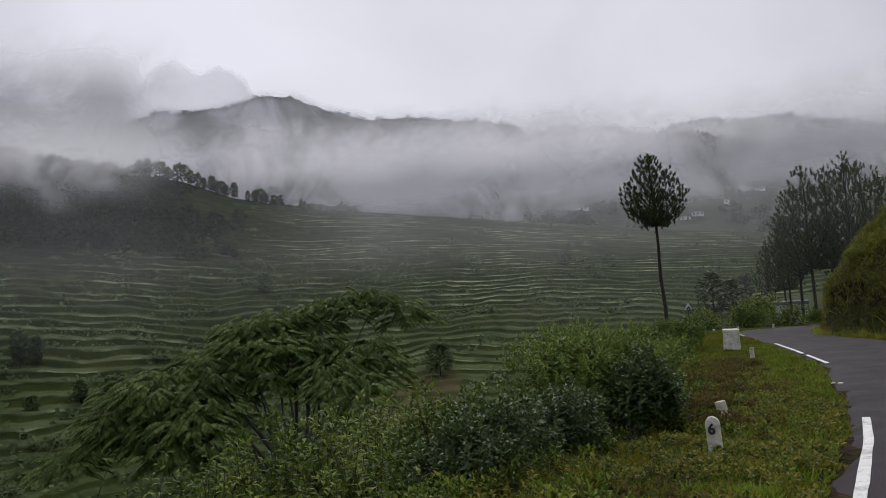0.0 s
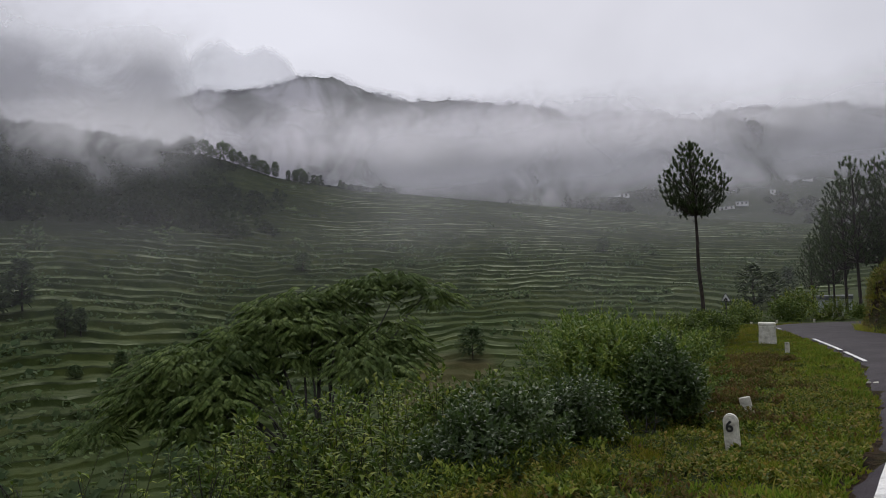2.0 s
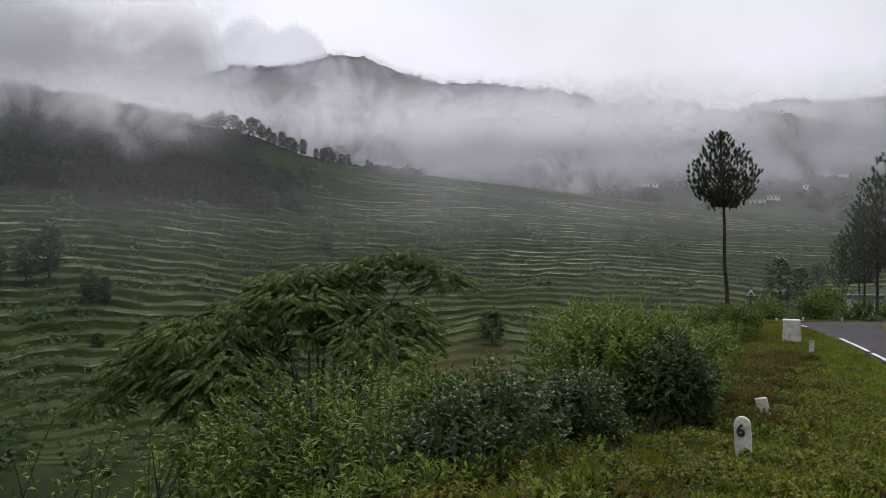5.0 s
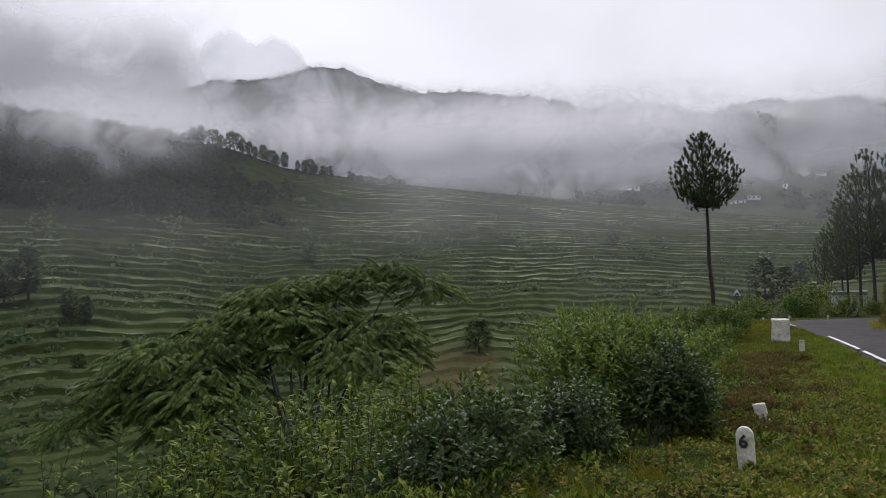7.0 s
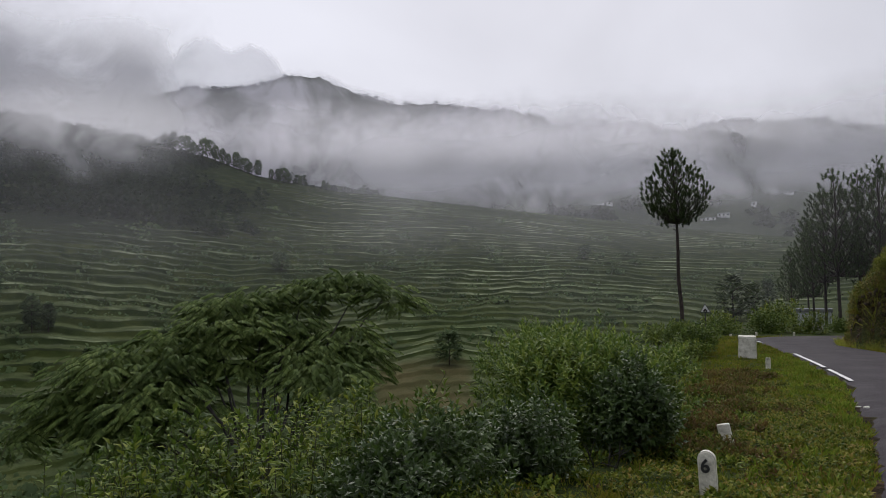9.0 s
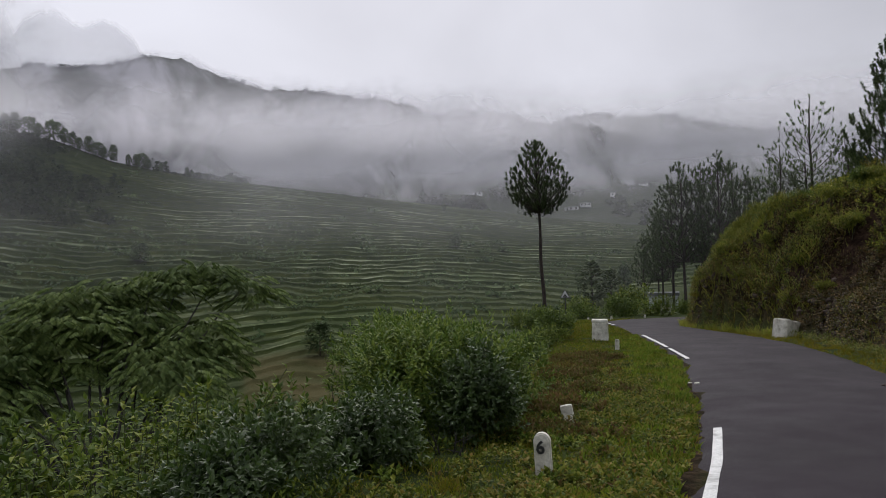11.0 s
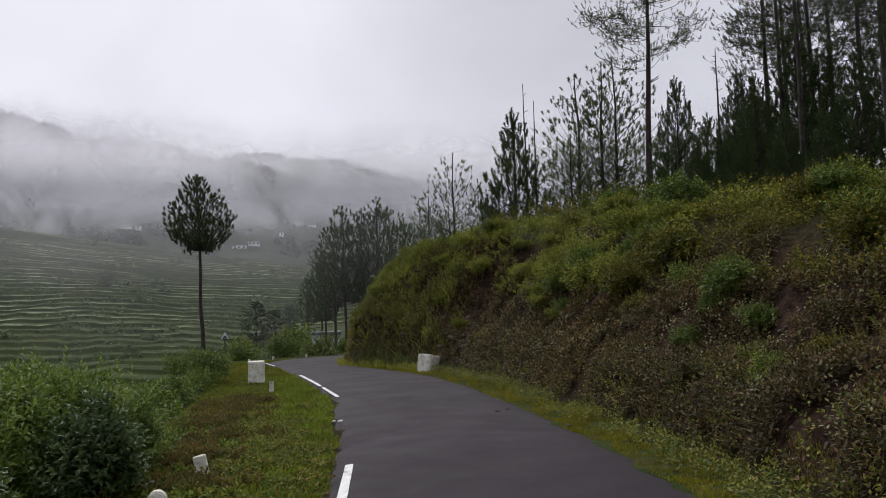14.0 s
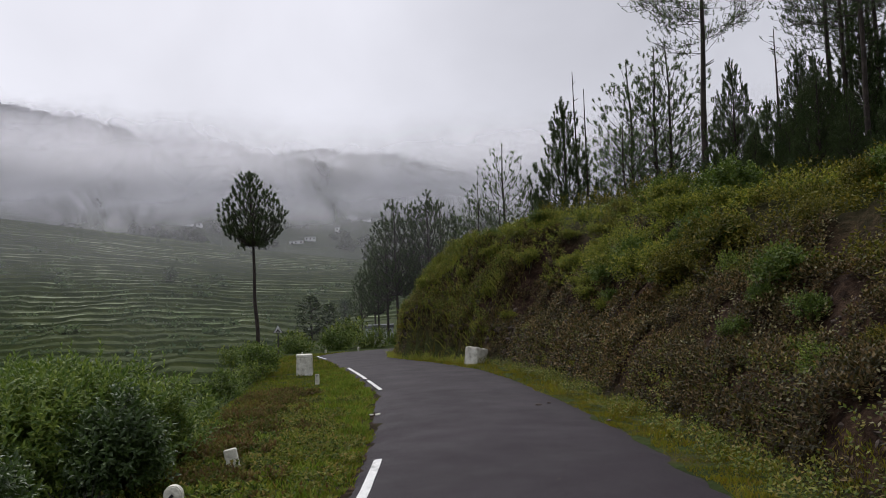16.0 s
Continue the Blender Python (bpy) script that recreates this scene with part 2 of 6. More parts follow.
def ground_material():
    """Grass, bare bank soil, terraces with pale lips and darker risers, and forest floor, mixed by the cover masks."""
    m, nt, bsdf, co = fresh("ground_cover")
    cover = nt.nodes.new("ShaderNodeVertexColor")
    cover.layer_name = "cover"
    sep = nt.nodes.new("ShaderNodeSeparateColor")
    nt.links.new(cover.outputs["Color"], sep.inputs[0])
    small, mid, big = noise_of(nt, 9, 5, 0.65, 0, co), noise_of(nt, 0.9, 4, 0.6, 0.3, co), noise_of(nt, 0.045, 5, 0.6, 0.5, co)
    grass = ramp_of(nt, mid, [(0.3, (0.022, 0.032, 0.01)), (0.55, (0.04, 0.055, 0.016)), (0.75, (0.06, 0.045, 0.022))])
    soil = ramp_of(nt, noise_of(nt, 4.5, 8, 0.78, 0.4, co), [(0.34, (0.008, 0.005, 0.004)), (0.5, (0.03, 0.018, 0.012)), (0.66, (0.075, 0.047, 0.032))])
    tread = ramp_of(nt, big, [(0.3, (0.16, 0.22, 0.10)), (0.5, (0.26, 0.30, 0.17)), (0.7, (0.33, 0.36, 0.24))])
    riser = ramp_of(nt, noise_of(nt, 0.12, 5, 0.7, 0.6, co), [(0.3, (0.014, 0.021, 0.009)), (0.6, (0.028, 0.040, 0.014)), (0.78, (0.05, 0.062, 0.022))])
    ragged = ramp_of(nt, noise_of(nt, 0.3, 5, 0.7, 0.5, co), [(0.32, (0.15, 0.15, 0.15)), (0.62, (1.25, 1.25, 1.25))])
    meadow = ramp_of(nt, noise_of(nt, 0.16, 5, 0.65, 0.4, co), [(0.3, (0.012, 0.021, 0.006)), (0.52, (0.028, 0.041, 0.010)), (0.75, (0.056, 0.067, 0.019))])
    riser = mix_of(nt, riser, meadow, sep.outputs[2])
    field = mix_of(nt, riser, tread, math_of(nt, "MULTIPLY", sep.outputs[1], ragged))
    brown = ramp_of(nt, noise_of(nt, 0.25, 4, 0.6, 0.2, co), [(0.35, (0.058, 0.060, 0.024)), (0.65, (0.085, 0.075, 0.034))])
    col = mix_of(nt, grass, soil, sep.outputs[0])
    a = nt.nodes.new("ShaderNodeAttribute")
    a.attribute_name = "far_cover"
    sep2 = nt.nodes.new("ShaderNodeSeparateColor")
    nt.links.new(a.outputs["Color"], sep2.inputs[0])
    col = mix_of(nt, col, field, sep2.outputs[0])
    col = mix_of(nt, col, brown, sep2.outputs[1])
    forest = ramp_of(nt, noise_of(nt, 0.05, 5, 0.7, 0.4, co), [(0.3, (0.016, 0.024, 0.014)), (0.7, (0.032, 0.042, 0.022))])
    col = mix_of(nt, col, forest, sep2.outputs[2])
    col = mix_of(nt, col, ramp_of(nt, small, [(0.3, (0.6, 0.6, 0.6)), (0.7, (1.25, 1.25, 1.25))]), 0.7, "MULTIPLY")
    nt.links.new(col, bsdf.inputs["Base Color"])
    bsdf.inputs["Roughness"].default_value = 0.95
    bsdf.inputs["Specular IOR Level"].default_value = 0.05
    bumped(nt, bsdf, small, 0.8, 0.09)
    return m


GROUND = ground_material()


def mist_material(name, side, lo, lo_w, hi, hi_w, scale, cut, soft, most, seed, tint=(0.785, 0.785, 0.84), stretch=1.0, slant=0.0, amp=6.0, lump=0.12, thin=0.0):
    """Drifting cloud: thin where the noise is low, fading out below lo and above hi (degrees over the horizon)."""
    m, nt, bsdf, co = fresh(name)
    nt.nodes.remove(bsdf)
    uv = nt.nodes.new("ShaderNodeUVMap")
    uv.uv_map = "sky_grid"
    sep = nt.nodes.new("ShaderNodeSeparateXYZ")
    nt.links.new(uv.outputs[0], sep.inputs[0])
    mp = nt.nodes.new("ShaderNodeMapping")
    mp.inputs["Scale"].default_value, mp.inputs["Location"].default_value = (1.0, stretch, 1.0), (seed * 7, seed * 5, seed)
    mp.inputs["Rotation"].default_value = (0, 0, radians(slant))
    nt.links.new(uv.outputs[0], mp.inputs[0])
    n = noise_of(nt, scale, 7, 0.56, 0.7, mp.outputs[0])
    n2 = noise_of(nt, lump, 6, 0.55, 0.4, mp.outputs[0])
    v = math_of(nt, "ADD", sep.outputs[1], math_of(nt, "MULTIPLY", math_of(nt, "SUBTRACT", n2, 0.5), amp))

    def rise(x, at, width):
        r = nt.nodes.new("ShaderNodeMapRange")
        r.interpolation_type = "SMOOTHSTEP"
        r.inputs[1].default_value, r.inputs[2].default_value = at - width, at + width
        nt.links.new(x, r.inputs[0])
        return r.outputs[0]

    band = math_of(nt, "MULTIPLY", rise(v, lo, lo_w), math_of(nt, "SUBTRACT", 1.0, rise(v, hi, hi_w)))
    ends = math_of(nt, "MULTIPLY", rise(sep.outputs[0], side[0], side[2]), math_of(nt, "SUBTRACT", 1.0, rise(sep.outputs[0], side[1], side[2])))
    wisps = math_of(nt, "ADD", math_of(nt, "MULTIPLY", rise(n, cut, soft), most - thin), thin)
    alpha = math_of(nt, "MULTIPLY", math_of(nt, "MULTIPLY", band, ends), wisps)
    dif, trl = nt.nodes.new("ShaderNodeBsdfDiffuse"), nt.nodes.new("ShaderNodeBsdfTranslucent")
    dif.inputs["Color"].default_value = trl.inputs["Color"].default_value = (*tint, 1)
    body = nt.nodes.new("ShaderNodeMixShader")
    nt.links.new(dif.outputs[0], body.inputs[1])
    nt.links.new(trl.outputs[0], body.inputs[2])
    clear = nt.nodes.new("ShaderNodeBsdfTransparent")
    mx = nt.nodes.new("ShaderNodeMixShader")
    nt.links.new(alpha, mx.inputs["Fac"])
    nt.links.new(clear.outputs[0], mx.inputs[1])
    nt.links.new(body.outputs[0], mx.inputs[2])
    nt.links.new(mx.outputs[0], nt.nodes["Material Output"].inputs["Surface"])
    return m


# ---- mesh helpers ----
class Buf:
    """Collects vertices and triangles or quads of one mesh."""

    def __init__(self):
        self.v, self.f, self.n = [], [], 0

    def add(self, v, f):
        v = np.asarray(v, float).reshape(-1, 3)
        self.v.append(v)
        self.f.append(np.asarray(f, int) + self.n)
        self.n += len(v)
        return self

    def mesh(self, name, material, smooth=False):
        me = bpy.data.meshes.new(name)
        v = np.concatenate(self.v)
        loops = np.concatenate([f.ravel() for f in self.f])
        sizes = np.concatenate([np.full(len(f), f.shape[1]) for f in self.f])
        me.vertices.add(len(v))
        me.vertices.foreach_set("co", v.astype(np.float32).ravel())
        me.loops.add(len(loops))
        me.loops.foreach_set("vertex_index", loops.astype(np.int32))
        me.polygons.add(len(sizes))
        me.polygons.foreach_set("loop_start", np.r_[0, np.cumsum(sizes)[:-1]].astype(np.int32))
        me.polygons.foreach_set("use_smooth", np.full(len(sizes), smooth))
        me.update(calc_edges=True)
        me.materials.append(material)
        return me


def part(name, buf, material, parent=None, label="", smooth=False):
    ob = new(name, buf.mesh(name, material, smooth))
    if parent is not None:
        ob.parent = parent
    return tagged(ob, label)


def unit(a):
    return a / np.maximum(np.linalg.norm(a, axis=-1, keepdims=True), 1e-9)


def tube(buf, path, radii, n=6):
    """A tapered round limb along a path."""
    path, radii = np.asarray(path, float), np.asarray(radii, float)
    t = unit(np.gradient(path, axis=0))
    ref = np.where(np.abs(t[:, 2:3]) > 0.9, [[1.0, 0, 0]], [[0, 0, 1.0]])
    u = unit(np.cross(t, ref))
    w = np.cross(t, u)
    a = np.arange(n) * 2 * np.pi / n
    ring = path[:, None] + radii[:, None, None] * (np.cos(a)[None, :, None] * u[:, None] + np.sin(a)[None, :, None] * w[:, None])
    k, j = np.meshgrid(np.arange(len(path) - 1), np.arange(n), indexing="ij")
    a0, a1 = k * n + j, k * n + (j + 1) % n
    buf.add(ring.reshape(-1, 3), np.stack([a0, a1, a1 + n, a0 + n], -1).reshape(-1, 4))
    top = (len(path) - 1) * n
    buf.f.append(np.array([[top + i, top + i + 1, top] for i in range(1, n - 1)]) + buf.n - len(path) * n)


def leaves(buf, p, d, nrm, length, width, fold=0.25, curl=0.15):
    """Folded, pointed leaves with four facets each."""
    p, d = np.asarray(p, float), unit(np.asarray(d, float))
    s = unit(np.cross(d, nrm))
    nn = np.cross(s, d)
    L, W = np.broadcast_to(length, len(p))[:, None], np.broadcast_to(width, len(p))[:, None]
    v = np.stack([p, p + d * L * 0.42 + s * W / 2 + nn * W * fold, p + d * L * 0.42 - s * W / 2 + nn * W * fold,
                  p + d * L * 0.5, p + d * L - nn * L * curl], 1)
    f = np.array([[0, 3, 1], [3, 4, 1], [0, 2, 3], [3, 2, 4]])
    buf.add(v.reshape(-1, 3), (np.arange(len(p))[:, None, None] * 5 + f).reshape(-1, 3))


def blades(buf, p, d, length, width, rng, bend=0.35):
    """Narrow blades, bent over: two triangles above one another."""
    d = unit(d)
    s = unit(np.cross(d, rng.normal(size=d.shape)))
    L, W = np.broadcast_to(length, len(p))[:, None], np.broadcast_to(width, len(p))[:, None]
    out = unit(rng.normal(size=d.shape) * [1, 1, 0.1])
    mid = p + d * L * 0.6
    v = np.stack([p - s * W / 2, p + s * W / 2, mid + s * W * 0.35 + out * L * bend * 0.3, mid - s * W * 0.35 + out * L * bend * 0.3, p + d * L * 0.93 + out * L * bend], 1)
    f4, f3 = np.array([[0, 1, 2, 3]]), np.array([[3, 2, 4]])
    base = np.arange(len(p))[:, None, None] * 5
    buf.add(v.reshape(-1, 3), (base + f4).reshape(-1, 4))
    buf.f.append((base + f3).reshape(-1, 3) + buf.n - 5 * len(p))


def flakes(buf, p, d, nrm, length, width, curl=0.15):
    """Small pointed leaves of one bent quad each."""
    p, d = np.asarray(p, float), unit(np.asarray(d, float))
    s = unit(np.cross(d, nrm))
    L, W = np.broadcast_to(length, len(p))[:, None], np.broadcast_to(width, len(p))[:, None]
    v = np.stack([p, p + d * L * 0.45 + s * W / 2, p + d * L - np.cross(s, d) * L * curl, p + d * L * 0.45 - s * W / 2], 1)
    buf.add(v.reshape(-1, 3), np.arange(4 * len(p)).reshape(-1, 4))


def sprigs(buf, q, axis, reach, count, length, width, rng, low=80, high=25, fold=0.25, curl=0.15, plain=False):
    """Short shoots with leaves set round them."""
    q, axis = np.asarray(q, float), unit(np.asarray(axis, float))
    u = unit(np.cross(axis, rng.normal(size=axis.shape)))
    w = np.cross(axis, u)
    reach = np.broadcast_to(reach, len(q))[:, None]
    for j in range(count):
        a = (j * 2.4 + rng.uniform(-0.5, 0.5, len(q)))[:, None]
        rad = np.cos(a) * u + np.sin(a) * w
        f = (j + 0.5) / count
        th = np.radians(low + (high - low) * f + rng.uniform(-12, 12, len(q)))[:, None]
        d = axis * np.cos(th) + rad * np.sin(th)
        size = (1.0 - 0.45 * abs(f - 0.45)) * rng.uniform(0.75, 1.2, len(q))
        if plain:
            flakes(buf, q + axis * reach * f, d, axis * 0.8 + np.array([0, 0, 0.5]), length * size, width * size, curl)
        else:
            leaves(buf, q + axis * reach * f, d, axis * 0.8 + np.array([0, 0, 0.5]), length * size, width * size, fold, curl)


# ---- the lie of the land ----
SHOULDER = np.array([(-9, -14), (-3.4, -2), (-1.2, 3.6), (0.4, 7.2), (2.2, 9.3), (3.9, 13.0), (6.6, 20.0), (9.3, 27.5), (12.2, 36), (14.2, 43), (16, 50), (20, 62), (26, 80), (36, 105), (60, 140), (120, 190)], float)
BANK_FOOT = np.array([(-8, -22), (-1.5, -9.5), (4.2, -0.2), (8.15, 6.3), (9.5, 8.5), (11.1, 11.8), (13.9, 17.0), (16.7, 24.0), (17.05, 28.5), (17.35, 33.5), (19.1, 37.0), (23.4, 39.9), (31, 41.8), (50, 43), (120, 60)], float)
ROAD_LEFT = np.array([(-7.4, -14.5), (-3.1, -4.1), (0.9, 2.5), (2.9, 5.85), (4.25, 8.05), (5.2, 9.75), (6.3, 12.0), (8.1, 15.9), (8.95, 17.8), (10.0, 21.0), (10.65, 23.0), (12.15, 27.8), (13.3, 31.6), (14.65, 36.8), (15.8, 41.4), (17.8, 44.3), (21.5, 46.2), (27, 47.4), (40, 48.5), (70, 54)], float)
ROAD_RIGHT = np.array([(-4.2, -16.4), (0.5, -6.2), (4.2, 0.6), (6.35, 4.4), (7.55, 6.7), (8.85, 9.0), (10.3, 11.8), (12.3, 16.0), (13.2, 18.0), (14.5, 21.1), (15.0, 22.7), (15.9, 26.4), (16.5, 30.0), (17.2, 33.8), (18.9, 37.2), (21.7, 39.8), (25.2, 41.8), (30, 43.3), (42, 44.6), (72, 50)], float)


def along(px, py, line):
    """Signed distance to a line of points: positive on its right."""
    best, sign = np.full(np.shape(px), 1e9), np.ones(np.shape(px))
    for (ax, ay), (bx, by) in zip(line[:-1], line[1:]):
        dx, dy = bx - ax, by - ay
        t = np.clip(((px - ax) * dx + (py - ay) * dy) / (dx * dx + dy * dy), 0, 1)
        d = np.hypot(px - ax - t * dx, py - ay - t * dy)
        side = np.where((px - ax) * dy - (py - ay) * dx >= 0, 1.0, -1.0)
        sign, best = np.where(d < best, side, sign), np.minimum(best, d)
    return best * sign


def sstep(x, a, b):
    t = np.clip((x - a) / (b - a), 0, 1)
    return t * t * (3 - 2 * t)


def wave(x, y, seed, scale):
    """Cheap smooth unevenness, about -1 to 1."""
    r = np.random.default_rng(seed)
    out = 0
    for k in range(5):
        a, ph, f = r.uniform(0, 6.28), r.uniform(0, 6.28), r.uniform(0.6, 1.7)
        out = out + np.sin((x * np.cos(a) + y * np.sin(a)) * f / scale * 6.28 + ph)
    return out / 2.6


def road_level(x, y):
    return 0.456 - 0.0163 * np.clip(x, -60, 24) - 0.038 * np.clip(y, -60, 70)


EL_FIELD = [(-180, 5), (-70, 9), (-45, 12.2), (-34, 11.6), (-27, 10.9), (-23.5, 10.4), (-19.6, 9.6), (-16, 8.3), (-12.3, 7.6), (-10, 7.2), (-6.5, 6.9), (2.4, 5.75), (11, 4.6), (17, 3.7), (23, 2.9), (30, 2.4), (60, 2), (180, 5)]
EL_MID = [(-180, 6), (-40, 8), (-10, 8.4), (0, 8.6), (8, 8.2), (15, 8.4), (17, 9.2), (18.8, 10.0), (21, 9.6), (23.5, 8.7), (26, 8.0), (30, 7.0), (40, 5.5), (180, 6)]
EL_MAIN = [(-180, 8), (-60, 11), (-34, 12.6), (-25, 13.4), (-22.9, 14.1), (-21, 14.75), (-19.5, 14.6), (-17.7, 14.8), (-16, 15.2), (-13.2, 16.0), (-12.2, 15.75), (-11.2, 15.9), (-9, 15.0), (-5.2, 13.95), (-1.8, 13.85), (0.8, 13.75), (3.7, 13.2), (6, 12.8), (8.3, 12.1), (10.5, 12.1), (13.4, 11.8), (16.6, 11.0), (18.5, 11.2), (20.6, 11.45), (23, 11.15), (24.6, 11.1), (26.4, 10.7), (28.2, 10.35), (30, 9.8), (32.3, 9.4), (40, 8.2), (60, 7), (180, 8)]
R_START, R_TOP, R_MID, R_MAIN, STEPS = 58.0, 380.0, 720.0, 1150.0, 58


def table(az, rows):
    a = np.array(rows)
    return np.interp(az, a[:, 0], a[:, 1])


def rise_to(el, r):
    return 2.0 + r * np.tan(np.radians(el))


def valley_z(az, r):
    return -13.6 + 2.0 * wave(az, r * 0.2, 11, 60.0)


def far_z(az, r):
    """Opposite hillside, hill behind it and the mountain ridge."""
    z0, z1 = valley_z(az, R_START), rise_to(table(az, EL_FIELD), R_TOP)
    s = np.clip((r - R_START) / (R_TOP - R_START), 0, 1)
    z = z0 + (z1 - z0) * s ** 1.25
    fx, fy = r * np.sin(np.radians(az)), r * np.cos(np.radians(az))
    rough = wave(fx, fy, 5, 150.0) * 4.0 + wave(fx, fy, 6, 55.0) * 1.6
    zm, zt = rise_to(table(az, EL_MID), R_MID), rise_to(table(az, EL_MAIN), R_MAIN)
    t = np.clip((r - R_TOP) / (R_MID - R_TOP), 0, 1)
    z = np.where(r > R_TOP, z1 + (zm - z1) * t ** 1.2 - 9 * np.sin(np.pi * np.clip(t * 2, 0, 1)) + rough * np.sin(np.pi * t), z)
    t = np.clip((r - R_MID) / (R_MAIN - R_MID), 0, 1)
    z = np.where(r > R_MID, zm + (zt - zm) * t - 5 * np.sin(np.pi * np.clip(t * 2.2, 0, 1)) + 0.4 * rough * np.sin(np.pi * t), z)
    z = z + (2.4 * wave(az, r * 0.004, 91, 2.3) + 1.3 * wave(az, r * 0.01, 92, 0.8)) * sstep(r, R_MID - 60, R_MID)
    return np.where(r > R_MAIN, zt - (r - R_MAIN) * 0.25, z)


def near_z(x, y):
    zr = road_level(x, y)
    right, left = along(x, y, BANK_FOOT), -along(x, y, SHOULDER)
    lump = wave(x, y, 3, 3.1) * 0.24 + wave(x, y, 4, 1.1) * 0.10 + wave(x, y, 14, 0.45) * 0.04
    d = np.maximum(right, 0) * (1 + 1.3 * sstep(y, 22, 31))
    high = np.interp(y, [-4, 5, 9, 13, 18, 25, 31, 37], [2.5, 2.8, 3.3, 4.1, 4.9, 5.2, 4.6, 3.6]) / 5.2
    face = 1.1 + 1.5 * sstep(y, 25, 32)
    bank = high * (face * sstep(d, 0.0, 0.7) + (5.2 - face) * sstep(d, 0.1, 5.4)) + 0.135 * np.clip(d - 4.6, 0, 130) + lump * sstep(d, 0.3, 2)
    e = np.maximum(left, 0)
    drop = 15.0 * (1 - np.exp(-e * 0.60 / 15.0)) * sstep(e, -0.2, 1.4) - lump * sstep(e, 0.3, 2)
    verge = 0.03 * wave(x, y, 8, 1.4)
    return zr + bank - drop + np.where((right < 0) & (left < 0), np.maximum(verge, -0.02), 0), right, left


def ground_z(x, y):
    x, y = np.asarray(x, float), np.asarray(y, float)
    r, az = np.hypot(x, y), np.degrees(np.arctan2(x, y))
    zn, right, left = near_z(x, y)
    mixed = zn + (far_z(az, np.maximum(r, R_START)) - zn) * sstep(r, 40, R_START)
    return np.where(left > 0, np.where(r < R_START, mixed, far_z(az, r)), np.where(r > 90, zn + (far_z(az, r) - zn) * sstep(r, 90, 330), zn))


def terrain():
    """One sheet from under the camera to past the mountains, terraced on the opposite slope."""
    az = np.r_[np.arange(-180, -48, 4.0), np.arange(-48, 78, 0.36), np.arange(78, 180, 4.0)]
    x1, y1 = np.sin(np.radians(az)), np.cos(np.radians(az))
    rows, tread, far = [], [], []
    for r in np.r_[0.0, 0.8 * 1.028 ** np.arange(156)]:
        if r < R_START - 1:
            rows.append((np.full(len(az), r), None))
            tread.append(0.0)
            far.append(0.0)
    inc = np.linspace(0, 1, STEPS + 1)
    z0, z1 = valley_z(az, R_START), rise_to(table(az, EL_FIELD), R_TOP)
    prev = None
    for k in range(STEPS + 1):
        wob = 0.16 * wave(az, 0 * az + k * 3.7, 21, 6.0) + 0.25 * wave(az, 0 * az + k * 4.3, 22, 24.0) + 1.0 * wave(az, 0 * az + k * 0.9, 24, 62.0) * np.sin(np.pi * k / STEPS)
        wob = wob + 0.30 * np.tanh(5 * wave(az + 0.45 * k, 0 * az + k * 0.25, 27, 17.0)) + 0.22 * np.tanh(6 * wave(az - 0.3 * k, 0 * az + k * 0.3, 28, 9.0))
        wob = wob * min(1.0, 0.45 + k / 30) + np.clip(0.36 * (az + 26), -4, 3) * sstep(-az, 10, 20) * max(0.0, 1 - k / 17) * min(1.0, k / 6) + 0.07 * wave(az, 0 * az + k * 6.1, 34, 1.2)
        v = np.clip((k + wob * (0 < k < STEPS)) / STEPS, 0, 1) ** 1.6
        u = 1 - (1 - v) ** np.clip(80 / (z1 - z0), 0.85, 2.6)
        z = z0 + (z1 - z0) * u
        r = R_START + (R_TOP - R_START) * u ** (1 / 1.25)
        if prev is not None:
            r, z = np.maximum(r, prev[0] + 1.0), np.maximum(z, prev[1] + 0.12)
            step, run = z - prev[1], r - prev[0]
            share = 0.72 + 0.1 * wave(az, 0 * az + k * 3.1, 23, 13.0)
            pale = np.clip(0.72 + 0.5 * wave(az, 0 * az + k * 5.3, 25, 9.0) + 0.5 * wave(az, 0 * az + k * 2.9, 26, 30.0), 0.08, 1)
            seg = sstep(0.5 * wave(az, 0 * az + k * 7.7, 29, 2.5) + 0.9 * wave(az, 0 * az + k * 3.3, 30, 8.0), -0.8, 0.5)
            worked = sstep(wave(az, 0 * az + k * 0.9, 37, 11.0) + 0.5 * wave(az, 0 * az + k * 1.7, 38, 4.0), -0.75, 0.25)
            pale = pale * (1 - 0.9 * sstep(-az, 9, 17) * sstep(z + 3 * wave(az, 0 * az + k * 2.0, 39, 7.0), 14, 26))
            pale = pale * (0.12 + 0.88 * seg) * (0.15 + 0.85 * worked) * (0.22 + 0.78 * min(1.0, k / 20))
            # colour weights: dark riser, pale lip at its upper edge, less pale flat
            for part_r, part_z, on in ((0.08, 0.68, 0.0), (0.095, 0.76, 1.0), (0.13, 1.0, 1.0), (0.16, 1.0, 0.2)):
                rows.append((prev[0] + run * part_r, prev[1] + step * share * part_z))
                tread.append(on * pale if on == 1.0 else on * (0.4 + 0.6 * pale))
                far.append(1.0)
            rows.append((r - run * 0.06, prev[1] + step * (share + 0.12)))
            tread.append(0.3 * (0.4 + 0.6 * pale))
            far.append(1.0)
        rows.append((r, z))
        tread.append(0.06 * max(0.0, 1 - k / 18) + 0 * az)
        far.append(1.0)
        prev = (r, z)
